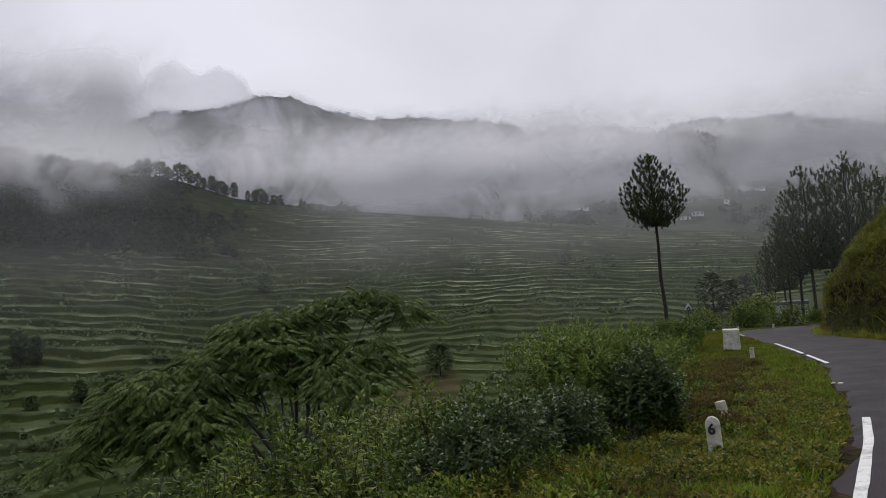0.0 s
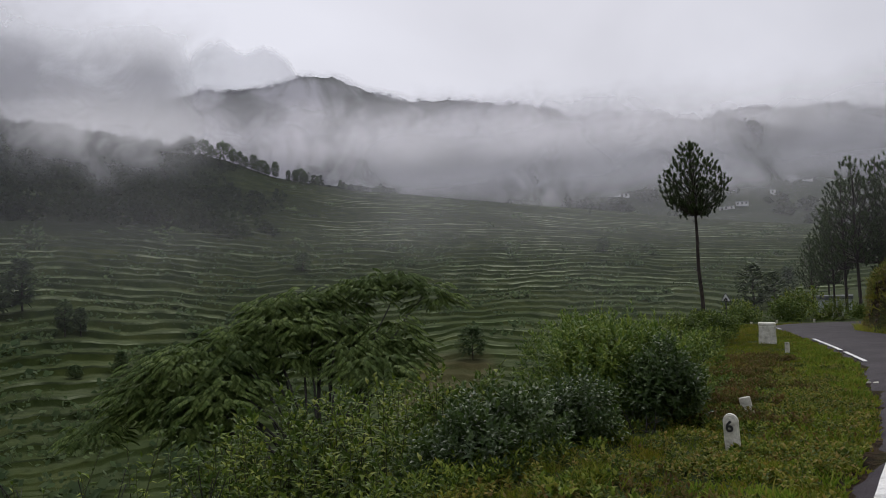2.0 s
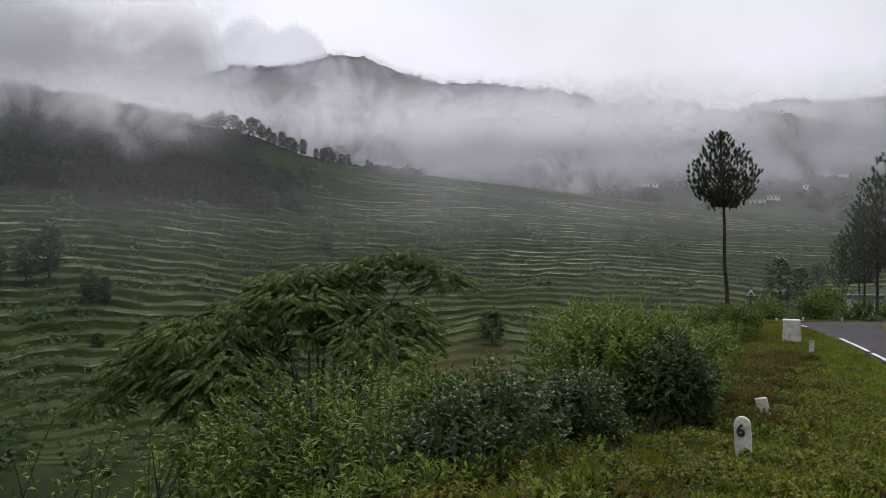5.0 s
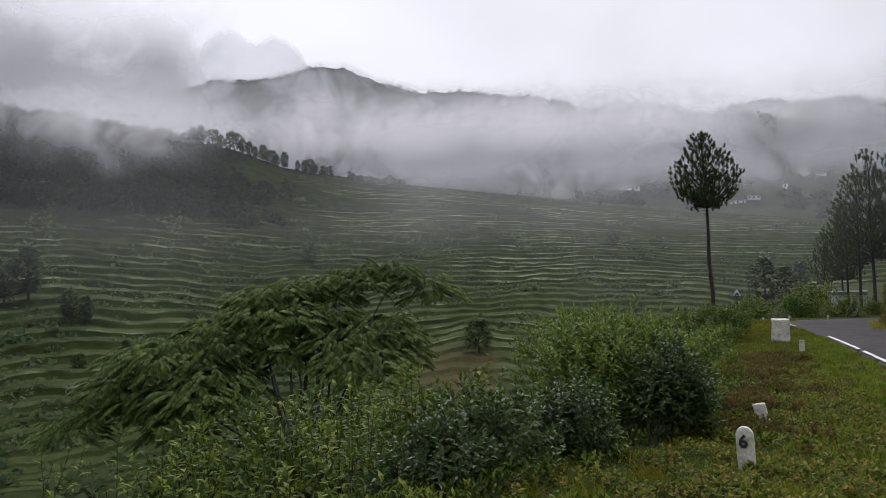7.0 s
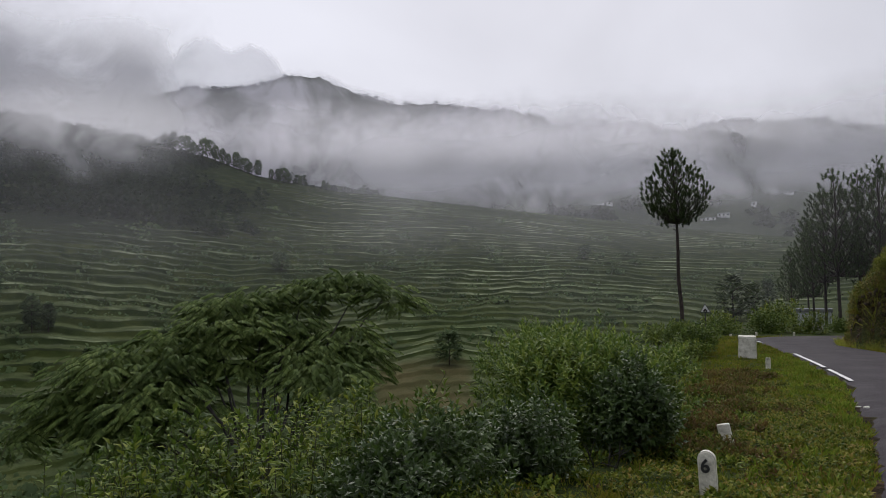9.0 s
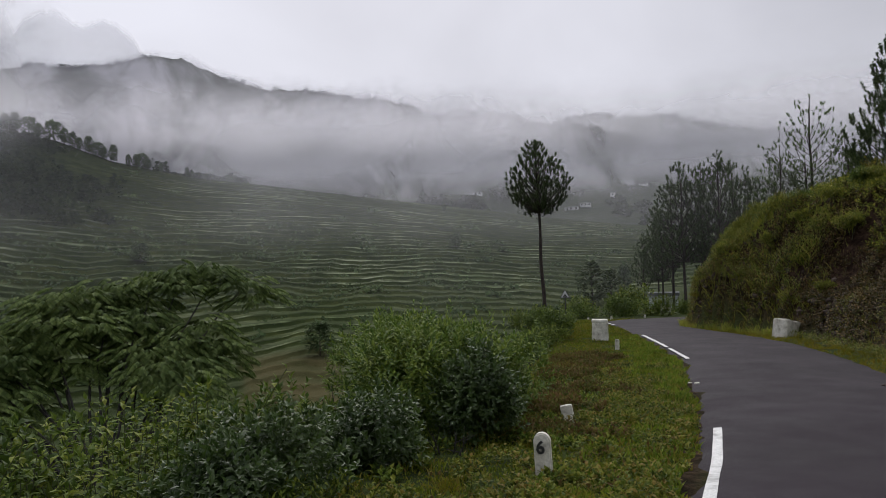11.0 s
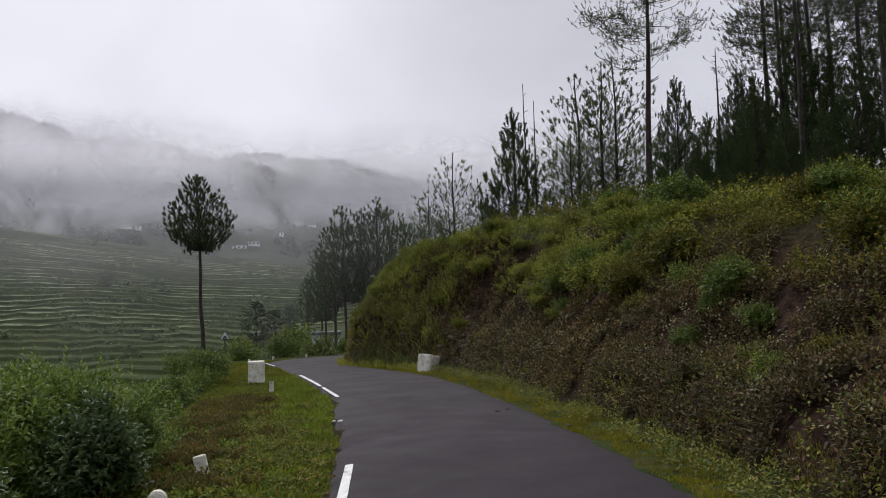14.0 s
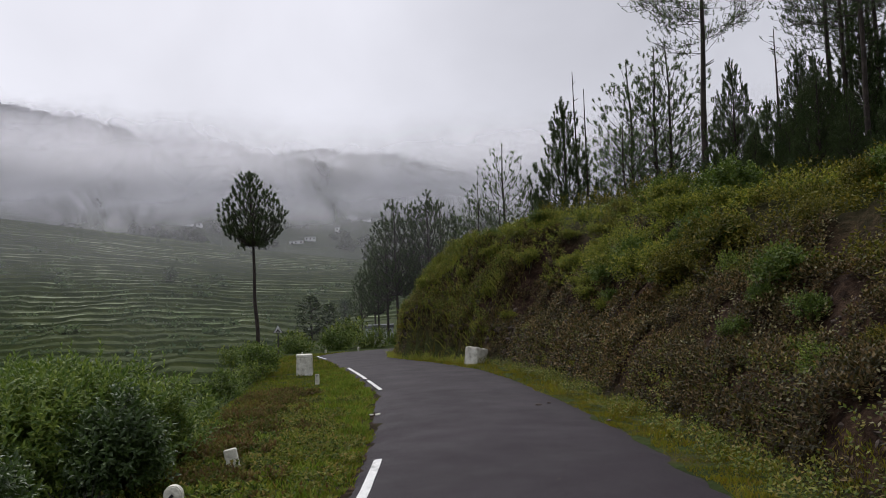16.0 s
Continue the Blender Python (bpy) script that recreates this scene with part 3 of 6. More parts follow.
    for r in np.r_[np.arange(395, R_MID, 25.0), np.arange(R_MID, R_MAIN, 30.0), R_MAIN, 1190, 1260, 1400, 1900, 3200, 4600]:
        rows.append((np.full(len(az), r), None))
        tread.append(0.0)
        far.append(1.0)
    level = [0.0] * len(rows)
    for n_, (r, z) in enumerate(rows):
        if z is not None and isinstance(tread[n_], np.ndarray) and tread[n_].max() < 0.45:
            level[n_] = 1.0
    V, C, F = [], [], []
    for (r, z), t, fa, lev in zip(rows, tread, far, level):
        x, y = x1 * r, y1 * r
        zg = ground_z(x, y)
        zn, right, left = near_z(x, y)
        if z is not None:
            zz = np.where(left > 0, z, zg)
        else:
            zz = zg
        V.append(np.stack([x, y, zz], -1))
        soil = np.where(right > -0.3, sstep(right, -0.2, 0.3) * (1 - 0.75 * sstep(right, 3.0, 6.0)), 0)
        soil = np.maximum(soil, (r < 50) * (1 - sstep(np.abs(along(x, y, ROAD_LEFT)), 0.05, 0.35)) * 0.9)
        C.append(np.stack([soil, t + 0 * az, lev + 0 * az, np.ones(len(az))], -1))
        f_on = np.where(left > 0, np.where(r > R_START - 14, 1.0, sstep(r, 30, 44)), sstep(r, 90, 200))
        wild = sstep(-az + 3 * wave(az, r * 0.1, 35, 14), 14, 24) * sstep(zz, 9 + 6 * wave(az, r, 31, 40), 20) + sstep(r, R_TOP - 6, R_TOP + 4)
        patch = (1 - sstep(np.abs(az + 1.2 + 0.02 * r), 3.2, 4.4 + 0.5 * wave(az, r, 33, 25))) * sstep(r, 64, 70) * (1 - sstep(r, 88, 96)) * (left > 0)
        F.append(np.stack([f_on, patch, np.clip(wild, 0, 1), np.ones(len(az))], -1))
    n = len(az)
    k, j = np.meshgrid(np.arange(len(rows) - 1), np.arange(n), indexing="ij")
    a0, a1 = k * n + j, k * n + (j + 1) % n
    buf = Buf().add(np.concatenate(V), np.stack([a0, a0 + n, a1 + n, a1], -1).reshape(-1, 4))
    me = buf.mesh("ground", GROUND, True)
    for name, rows_ in (("cover", C), ("far_cover", F)):
        att = me.color_attributes.new(name, "FLOAT_COLOR", "POINT")
        att.data.foreach_set("color", np.concatenate(rows_).astype(np.float32).ravel())
    return tagged(new("ground", me), "green terraced valley, grass verge and brown roadside bank", "ground", kind="structure")


terrain()


# ---- road ----
def resampled(line, n):
    s = np.r_[0, np.cumsum(np.hypot(*np.diff(line, axis=0).T))]
    t = np.linspace(0, s[-1], n)
    pts = np.stack([np.interp(t, s, line[:, 0]), np.interp(t, s, line[:, 1])], -1)
    for _ in range(6):
        pts[1:-1] = 0.25 * pts[:-2] + 0.5 * pts[1:-1] + 0.25 * pts[2:]
    return pts


def paired(n):
    """Both road edges, cut at the same stations."""
    k = np.linspace(0, len(ROAD_LEFT) - 1, n)
    i = np.arange(len(ROAD_LEFT))
    out = []
    for line in (ROAD_LEFT, ROAD_RIGHT):
        p = np.stack([np.interp(k, i, line[:, 0]), np.interp(k, i, line[:, 1])], -1)
        for _ in range(14):
            p[1:-1] = 0.25 * p[:-2] + 0.5 * p[1:-1] + 0.25 * p[2:]
        out.append(p)
    return out


def road():
    n, m = 420, 14
    left, right = paired(n)
    rng = np.random.default_rng(7)
    jag_l, jag_r = np.cumsum(rng.normal(0, 0.03, n)), np.cumsum(rng.normal(0, 0.03, n))
    jag_l, jag_r = [0.6 * (j - np.convolve(np.pad(j, 8, mode="edge"), np.ones(17) / 17, "valid")) for j in (jag_l, jag_r)]
    across = unit(right - left)
    clean = left.copy()
    left, right = left + across * jag_l[:, None], right + across * jag_r[:, None]
    f = np.linspace(0, 1, m)[None, :, None]
    xy = left[:, None] * (1 - f) + right[:, None] * f
    crown = 0.05 * (1 - (2 * f[..., 0] - 1) ** 2)
    z = road_level(xy[..., 0], xy[..., 1]) + 0.035 + crown
    z[:, 0] -= 0.06
    z[:, -1] -= 0.06
    k, j = np.meshgrid(np.arange(n - 1), np.arange(m - 1), indexing="ij")
    a = k * m + j
    buf = Buf().add(np.concatenate([xy, z[..., None]], -1), np.stack([a, a + 1, a + m + 1, a + m], -1).reshape(-1, 4))
    ob = part("road", buf, ASPHALT, None, "dark grey worn asphalt hill road", True)
    tagged(ob, category="road", kind="structure")
    return ob, clean, across, np.r_[0, np.cumsum(np.hypot(*np.diff(clean, axis=0).T))]


ROAD, EDGE, ACROSS, STATION = road()


def station_of(x, y):
    return STATION[np.argmin(np.hypot(EDGE[:, 0] - x, EDGE[:, 1] - y))]


def dash(s0, s1, inset=0.18, width=0.10, seed=1):
    t = np.linspace(s0, s1, max(4, int((s1 - s0) / 0.35)))
    x, y = np.interp(t, STATION, EDGE[:, 0]), np.interp(t, STATION, EDGE[:, 1])
    ax, ay = np.interp(t, STATION, ACROSS[:, 0]), np.interp(t, STATION, ACROSS[:, 1])
    r = np.random.default_rng(seed)
    rim = [(inset + r.normal(0, 0.004, len(t))), (inset + width + r.normal(0, 0.004, len(t)))]
    rows = [np.stack([x + ax * w, y + ay * w, road_level(x + ax * w, y + ay * w) + 0.035 + 0.05 * (1 - (1 - 2 * w / 3.9) ** 2) + 0.006], -1) for w in rim]
    rows.append(rows[1] - [0, 0, 0.008])
    rows.insert(0, rows[0] - [0, 0, 0.008])
    v = np.stack(rows, 1)
    n = len(t)
    k, j = np.meshgrid(np.arange(n - 1), np.arange(3), indexing="ij")
    a = k * 4 + j
    ob = part("edge_line", Buf().add(v, np.stack([a, a + 1, a + 5, a + 4], -1).reshape(-1, 4)), ROAD_PAINT, ROAD, "worn white painted road dash")
    return ob


dash(station_of(1.0, 2.7), station_of(5.1, 9.52))
dash(station_of(9.0, 17.75), station_of(10.1, 21.0), seed=2)
dash(station_of(10.25, 21.55), station_of(12.2, 27.9), seed=3)
dash(station_of(14.7, 36.8), station_of(15.9, 41.5), seed=4)


# ---- mist between the hills ----
def mist(r, az0, az1, el0, el1, material, label, crest=None):
    """A drifting sheet of mist round the valley; with crest, its top follows that line of azimuth and height."""
    az, el = np.arange(az0, az1 + 0.1, 0.5 if crest else 2.0), np.linspace(el0, el1, 14)
    A, E = np.meshgrid(az, el)
    rr = r * (1 + 0.03 * np.sin(A * 0.35) + 0.02 * np.sin(E * 0.8))
    v = np.stack([np.sin(np.radians(A)) * rr, np.cos(np.radians(A)) * rr, 2 + rr * np.tan(np.radians(E))], -1)
    n = len(az)
    k, j = np.meshgrid(np.arange(len(el) - 1), np.arange(n - 1), indexing="ij")
    a = k * n + j
    f = np.stack([a, a + 1, a + n + 1, a + n], -1).reshape(-1, 4)
    me = Buf().add(v, f).mesh("mist_bank", material, True)
    uv = me.uv_layers.new(name="sky_grid")
    flat = np.stack([A, E - table(A, crest) if crest else E], -1).reshape(-1, 2)[f.ravel()]
    uv.data.foreach_set("uv", flat.astype(np.float32).ravel())
    return tagged(new("mist_bank", me), label, "mist", kind="stuff")


PALE = (0.885, 0.87, 0.945)
mist(92, -80, 70, -16, 16, mist_material("haze_near", (-82, 66, 8), 0.0, 5.0, 12, 3, 0.05, 0.2, 0.5, 0.13, 1.0, amp=2.0), "thin grey haze over the terraced fields")
mist(62, 2, 40, -8, 15, mist_material("haze_bend", (6, 33, 4), -3.0, 3.0, 11, 3, 0.06, 0.2, 0.5, 0.045, 6.5, amp=1.0), "thin haze beyond the bend of the road")
mist(175, -14, 70, -8, 16, mist_material("haze_field", (-9, 66, 5), 3.2, 3.0, 12, 3, 0.05, 0.2, 0.5, 0.17, 6.0, amp=1.5), "thin grey haze over the terraced fields")
mist(285, -15, 70, -4, 16, mist_material("haze_mid", (-10, 66, 5), 6.9, 1.7, 12, 2.5, 0.16, 0.42, 0.16, 0.42, 2.0, PALE, amp=2.4, thin=0.08), "thin grey haze over the upper terraces")
mist(205, -80, -16, 2, 24, mist_material("veil_left", (-78, -21.5, 3.5), 10.1, 2.4, 18, 2.5, 0.22, 0.43, 0.14, 0.92, 3.0, (0.84, 0.835, 0.895), slant=-28, amp=6.0, lump=0.14, thin=0.36), "grey mist veiling the dark wooded ridge")
mist(398, -12, 70, 1, 18, mist_material("veil_mid", (-8, 66, 4), 6.3, 1.3, 11.5, 2.6, 0.16, 0.44, 0.13, 0.8, 14.0, PALE, slant=24, amp=4.0, thin=0.12), "thin mist trailing behind the terraced slope")
mist(560, -60, 24, 1, 18, mist_material("bank_main", (-70, 16, 7), 6.4, 1.4, 11.9, 1.7, 0.24, 0.45, 0.13, 0.88, 4.0, PALE, slant=30, amp=5.0, lump=0.2, thin=0.3), "pale mist bank lying between the hills")
mist(775, -60, 20, 3, 20, mist_material("bank_far", (-70, 13, 6), 6, 3, 13.2, 1.8, 0.22, 0.45, 0.13, 0.9, 5.0, PALE, slant=-32, amp=5.5, lump=0.22, thin=0.2), "pale mist drifting over the mountain flank")
mist(830, -26, 60, 3, 18, mist_material("peak_wisps", (-22.5, 52, 2), -9, 3, 0.15, 0.5, 0.20, 0.53, 0.11, 0.9, 11.0, PALE, slant=-38, amp=0.8, lump=0.3, thin=0.36), "torn wisps of mist climbing the mountain", EL_MAIN)
mist(930, -80, -20, 4, 21, mist_material("veil_peak", (-88, -23.6, 1.8), 6, 3, 15.4, 1.5, 0.14, 0.25, 0.2, 0.85, 7.0, amp=3.0, tint=(0.86, 0.86, 0.92)), "grey mist swallowing the mountain shoulder")
CLOUD_TOP = [(-100, 15), (-60, 17), (-38, 18.5), (-33, 17.6), (-29.5, 15.9), (-27, 15.5), (-24.5, 15.7), (-23.0, 15.8), (-22.3, 16.3), (-21.5, 17.5), (-20.6, 18.2), (-19.7, 18.3), (-18.9, 17.7), (-18.2, 17.3), (-17.4, 17.8), (-16.2, 18.1), (-15.2, 17.6), (-14.4, 16.6), (-13.6, 15.0), (-12, 12), (40, 8)]
mist(1500, -90, -8, 6, 23, mist_material("cloud_back", (-95, -12, 3), -12, 3, 0.0, 0.45, 0.10, 0.42, 0.3, 0.58, 9.4, (0.88, 0.88, 0.94), amp=1.6, lump=0.45, thin=0.32), "grey rain cloud rising behind the mountain peak", CLOUD_TOP)


# ---- roadside stones ----
def thing(name, x, y, z, label, category, group=""):
    ob = new(name)
    ob.matrix_world = Matrix.Translation((x, y, z))
    return tagged(ob, label, category, group)


def bm_part(name, bm, material, parent, label=""):
    me = bpy.data.meshes.new(name)
    bm.to_mesh(me)
    bm.free()
    me.materials.append(material)
    ob = new(name, me)
    ob.parent = parent
    return tagged(ob, label)


def worn_block(sx, sy, sz, seed, bevel=0.04, wear=0.02, taper=0.0, top=0.0):
    """A cast block with rounded, chipped edges; its foot goes into the ground."""
    bm = bmesh.new()
    bmesh.ops.create_cube(bm, size=1.0)
    for v in bm.verts:
        k = 1 - taper * (v.co.z + 0.5)
        v.co = Vector((v.co.x * sx * k, v.co.y * sy * k, (v.co.z + 0.5) * sz + top * v.co.x * (v.co.z > 0)))
    bmesh.ops.bevel(bm, geom=list(bm.edges), offset=bevel, segments=2, profile=0.6, affect="EDGES")
    bmesh.ops.subdivide_edges(bm, edges=[e for e in bm.edges if e.calc_length() > 0.12], cuts=3, use_grid_fill=True)
    for v in bm.verts:
        n = noise.noise(v.co * 6 + Vector((seed, 0, 0))) + 0.5 * noise.noise(v.co * 15 + Vector((0, seed, 0)))
        v.co += v.co.normalized() * n * wear
    return bm


def distance_stone():
    x, y = 2.76, 7.85
    z = float(ground_z(x, y))
    stone = thing("distance_stone", x, y, z, "whitewashed round-topped distance stone in roadside grass", "milestone")
    w, d, h, n = 0.15, 0.085, 0.41, 14
    outline = [(-w / 2, -0.2), (w / 2, -0.2), (w / 2 * 0.98, h - w / 2)]
    outline += [(w / 2 * 0.98 * math.cos(a), h - w / 2 + w / 2 * math.sin(a)) for a in [math.pi * i / n for i in range(1, n)]]
    outline += [(-w / 2 * 0.98, h - w / 2)]
    bm = bmesh.new()
    face = bm.faces.new([bm.verts.new((px, -d / 2, pz)) for px, pz in outline])
    made = bmesh.ops.extrude_face_region(bm, geom=[face])
    bmesh.ops.translate(bm, vec=(0, d, 0), verts=[g for g in made["geom"] if isinstance(g, bmesh.types.BMVert)])
    bmesh.ops.recalc_face_normals(bm, faces=bm.faces)
    bmesh.ops.bevel(bm, geom=[e for e in bm.edges if e.calc_face_angle(0) > 1.0], offset=0.012, segments=2, affect="EDGES")
    for v in bm.verts:
        v.co += Vector((noise.noise(v.co * 9), 0.4 * noise.noise(v.co * 8 + Vector((5, 0, 0))), noise.noise(v.co * 9 + Vector((0, 9, 0))))) * 0.006
    bm_part("body", bm, WHITEWASH, stone)
    curve = bpy.data.curves.new("numeral", "FONT")
    curve.body, curve.size, curve.extrude, curve.align_x, curve.offset = "6", 0.155, 0.004, "CENTER", 0.004
    source = new("numeral_source", curve)
    me = bpy.data.meshes.new_from_object(source.evaluated_get(bpy.context.evaluated_depsgraph_get()))
    bpy.data.objects.remove(source)
    me.materials.clear()
    me.materials.append(BLACK_PAINT)
    numeral = new("numeral", me)
    numeral.parent = stone
    numeral.matrix_basis = pose(-0.012, -d / 2 - 0.013, 0.235, 90, 0, 0)
    tagged(numeral, "black painted figure six")
    stone.matrix_world = Matrix.Translation((x, y, z)) @ pose(0, 0, 0, -3, -2.5, -24)


distance_stone()


def white_stone(x, y, name, size, turn, tilt, label, seed, cap=False, sink=0.1, category="guard stone", taper=0.05, top=0.0, wear=0.018, group=""):
    z = float(ground_z(x, y))
    ob = thing(name, x, y, z, label, category, group)
    bm = worn_block(size[0], size[1], size[2] + sink, seed, bevel=min(size) * 0.13, wear=wear, taper=taper, top=top)
    bmesh.ops.translate(bm, vec=(0, 0, -sink), verts=bm.verts)
    bm_part("body", bm, WHITEWASH, ob)
    if cap:
        bm = worn_block(size[0] * 0.97, size[1] * 0.99, 0.11, seed + 3, bevel=0.03, wear=0.03)
        bmesh.ops.translate(bm, vec=(-0.01, 0, size[2] - 0.03), verts=bm.verts)
        bm_part("cap", bm, WHITEWASH, ob, "cracked whitewashed cap with chipped edges")
    ob.matrix_world = Matrix.Translation((x, y, z)) @ pose(0, 0, 0, tilt, tilt * 1.3, turn)
    return ob


white_stone(3.87, 10.55, "boundary_stone", (0.16, 0.11, 0.21), -18, -9, "small tilted whitewashed boundary stone in grass", 2.0)
white_stone(-0.02, 5.55, "boundary_stone", (0.15, 0.12, 0.07), 15, 6, "small broken whitish stone among verge weeds", 4.0)
white_stone(9.95, 25.75, "parapet_block", (0.56, 0.42, 0.66), -22, 1, "tall whitewashed parapet block with cracked cap", 5.0, cap=True, wear=0.035)
white_stone(8.87, 21.5, "marker_post", (0.13, 0.11, 0.3), -20, 1, "short whitewashed marker post on the verge", 7.0)
white_stone(16.5, 25.0, "parapet_block", (0.98, 0.62, 0.62), 24, 2, "low whitewashed parapet block under the bank", 9.0, taper=0.12, top=-0.14)
for x, y, h in ((16.2, 44.6, 0.3), (18.4, 46.4, 0.34), (21.2, 47.6, 0.32)):
    white_stone(x, y, "edge_stone", (0.13, 0.11, h * 0.7), -20, 2, "small whitewashed edge stone at the bend", x, group="edge stones at the bend")
white_stone(27.6, 58.6, "low_wall", (1.3, 0.35, 0.62), -18, 0, "low whitewashed roadside wall beyond the bend", 3.0, category="wall", taper=0.0)


# ---- road sign ----
def warning_sign():
    x, y = 14.5, 43.75
    z = float(ground_z(x, y))
    top = 0.54
    sign = thing("warning_sign", x, y, z, "triangular warning sign on a thin dark post", "road sign")
    post = Buf()
    tube(post, [(0, 0, -0.4), (0, 0, top - z - 0.02)], [0.035, 0.035], 8)
    part("post", post, STEEL_DARK, sign)

    def tri(r, y0, y1, cz):
        bm = bmesh.new()
        pts = [(r * math.sin(a), r * math.cos(a)) for a in (0, 2.0944, 4.18879)]
        front = [bm.verts.new((px, y0, pz + cz)) for px, pz in pts]
        back = [bm.verts.new((px, y1, pz + cz)) for px, pz in pts]
        bm.faces.new(front[::-1])
        bm.faces.new(back)
        for i in range(3):
            j = (i + 1) % 3
            bm.faces.new((front[i], front[j], back[j], back[i]))
        return bm

    cz = top - z - 0.36
    plate = bm_part("plate", tri(0.32, -0.045, -0.035, cz), SIGN_WHITE, sign, "white triangular plate with dark edge")
    rim = Buf()
    pts = [(0.32 * math.sin(a), -0.048, cz + 0.32 * math.cos(a)) for a in (0, 2.0944, 4.18879, 6.28319)]
    for a, b in zip(pts[:-1], pts[1:]):
        tube(rim, [a, b], [0.016, 0.016], 4)
    part("border", rim, STEEL_DARK, plate)
    mark = Buf()
    tube(mark, [(-0.09, -0.06, cz - 0.12), (0, -0.06, cz + 0.02), (0.09, -0.06, cz - 0.12)], [0.05, 0.06, 0.05], 5)
    part("symbol", mark, BLACK_PAINT, plate, "worn black symbol")
    sign.matrix_world = Matrix.Translation((x, y, z)) @ pose(0, 0, 0, 0, 0, -18)


warning_sign()


# ---- pines ----
def needle_shoots(buf, p, d, count, reach, length, width, rng):
    """Upturned shoots set with needles, like bottle brushes."""
    d = unit(d)
    n = len(p)
    for j in range(count):
        f = rng.uniform(0.0, 1.0, n)[:, None]
        out = unit(rng.normal(size=(n, 3)))
        nd = unit(d * rng.uniform(0.3, 0.9, n)[:, None] + out * 0.7)
        base = p + d * reach * f
        s = unit(np.cross(nd, rng.normal(size=(n, 3)))) * (width / 2)
        L = length * rng.uniform(0.7, 1.15, n)[:, None]
        v = np.stack([base - s, base + s, base + nd * L], 1)
        buf.add(v.reshape(-1, 3), np.arange(3 * n).reshape(-1, 3))


def pine(name, seed, H, start, R, shape, whorls, limbs, shoots, reach=0.4, needle=0.22, width=0.03, count=16, lift=0.5, girth=0.014, label="", group="", category="pine tree", bare=0, split=False, hull=None, rise=0.15, spray=0.55, even=0.1, twig=1.0, needles=None):
    rng = np.random.default_rng(seed)
    tree = new(name)
    tagged(tree, label, category, group)
    n = 12
    zz = np.linspace(-0.6, H, n)
    bend = np.cumsum(rng.normal(0, 0.004 * H, (n, 2)), axis=0) * np.linspace(0, 1, n)[:, None]
    trunk_path = np.c_[bend, zz]
    trunk = Buf()
    tube(trunk, trunk_path, H * girth * np.linspace(1.0, 0.12, n) ** 0.8, 8)
    at = lambda z: np.array([np.interp(z, zz, trunk_path[:, 0]), np.interp(z, zz, trunk_path[:, 1]), z])
    wood, P, D, singles = Buf(), [], [], []
    for k in range(whorls * limbs if hull else 0):
        # limbs sweep up from the stem to a smooth outer shape
        g = (k + rng.uniform(0, 1)) / (whorls * limbs) * 0.97
        hc, zc = H * (1 - start), H * start
        a = k * 2.399 + rng.uniform(-0.4, 0.4)
        b, out = at(zc + max(0.0, g - rise) * hc * 0.97), R * hull(g) * rng.uniform(1 - 1.4 * even, 1 + 0.6 * even)
        end = at(min(H * 0.99, zc + g * hc)) + np.array([math.cos(a), math.sin(a), 0]) * out
        t = np.linspace(0, 1, 5)[:, None]
        path = b + (end - b) * t + np.array([math.cos(a), math.sin(a), -0.3]) * (0.14 * out) * np.sin(np.pi * t)
        if split:
            wood = Buf()
            singles.append(wood)
        tube(wood, path, twig * (0.012 + 0.012 * out) * np.linspace(1, 0.3, 5), 4)
        m = max(3, int(shoots * out / R + 1))
        u = 1 - 0.62 * rng.uniform(0, 1, m) ** 1.6
        u[0] = 1.0
        q = np.stack([np.interp(u, t[:, 0], path[:, i]) for i in range(3)], -1)
        side = rng.normal(0, 0.22, (m, 3)) * min(1.0, out + 0.2)
        for i in range(m):
            if np.linalg.norm(side[i]) > 0.34:
                tube(wood, [q[i], q[i] + side[i]], [0.010, 0.005], 3)
        P.append(q + side)
        D.append(np.tile([[spray * math.cos(a), spray * math.sin(a), 0.9]], (m, 1)) + rng.normal(0, 0.3 * spray + 0.08, (m, 3)))
    for k in range(0 if hull else whorls):
        f = (k + rng.uniform(-0.3, 0.3)) / whorls
        f = min(max(f, 0), 0.985)
        z0 = H * (start + (1 - start) * f)
        out = R * shape(f)
        for j in range(limbs):
            if split:
                wood = Buf()
                singles.append(wood)
            a = rng.uniform(0, 6.283)
            L = out * rng.uniform(0.7, 1.12)
            up = lift * (0.6 + 0.5 * f) * rng.uniform(0.7, 1.3)
            L = min(L, (H - z0) / max(up, 0.05) + 0.25)
            b = at(z0)
            dirx = np.array([math.cos(a), math.sin(a), 0])
            t = np.linspace(0, 1, 5)[:, None]
            path = b + dirx * L * t + np.array([0, 0, 1]) * L * up * t ** 1.6
            path[1:-1] += rng.normal(0, 0.018 * L, (3, 3))
            tube(wood, path, twig * (0.008 + 0.009 * L) * np.linspace(1, 0.25, 5) * (H / 12) ** 0.5, 4)
            m = max(2, int(shoots * L / R + 0.5))
            u = rng.uniform(0.3 if bare == 0 else 0.55, 1.0, m) ** 0.7
            u[0] = 1.0
            q = np.stack([np.interp(u, t[:, 0], path[:, i]) for i in range(3)], -1)
            side = rng.normal(0, 0.16 * L, (m, 3)) * [1, 1, 0.6]
            q2 = q + side
            for i in range(m):
                if np.linalg.norm(side[i]) > 0.12:
                    tube(wood, [q[i], q2[i]], [0.014 * twig, 0.007 * twig], 3)
            P.append(q2)
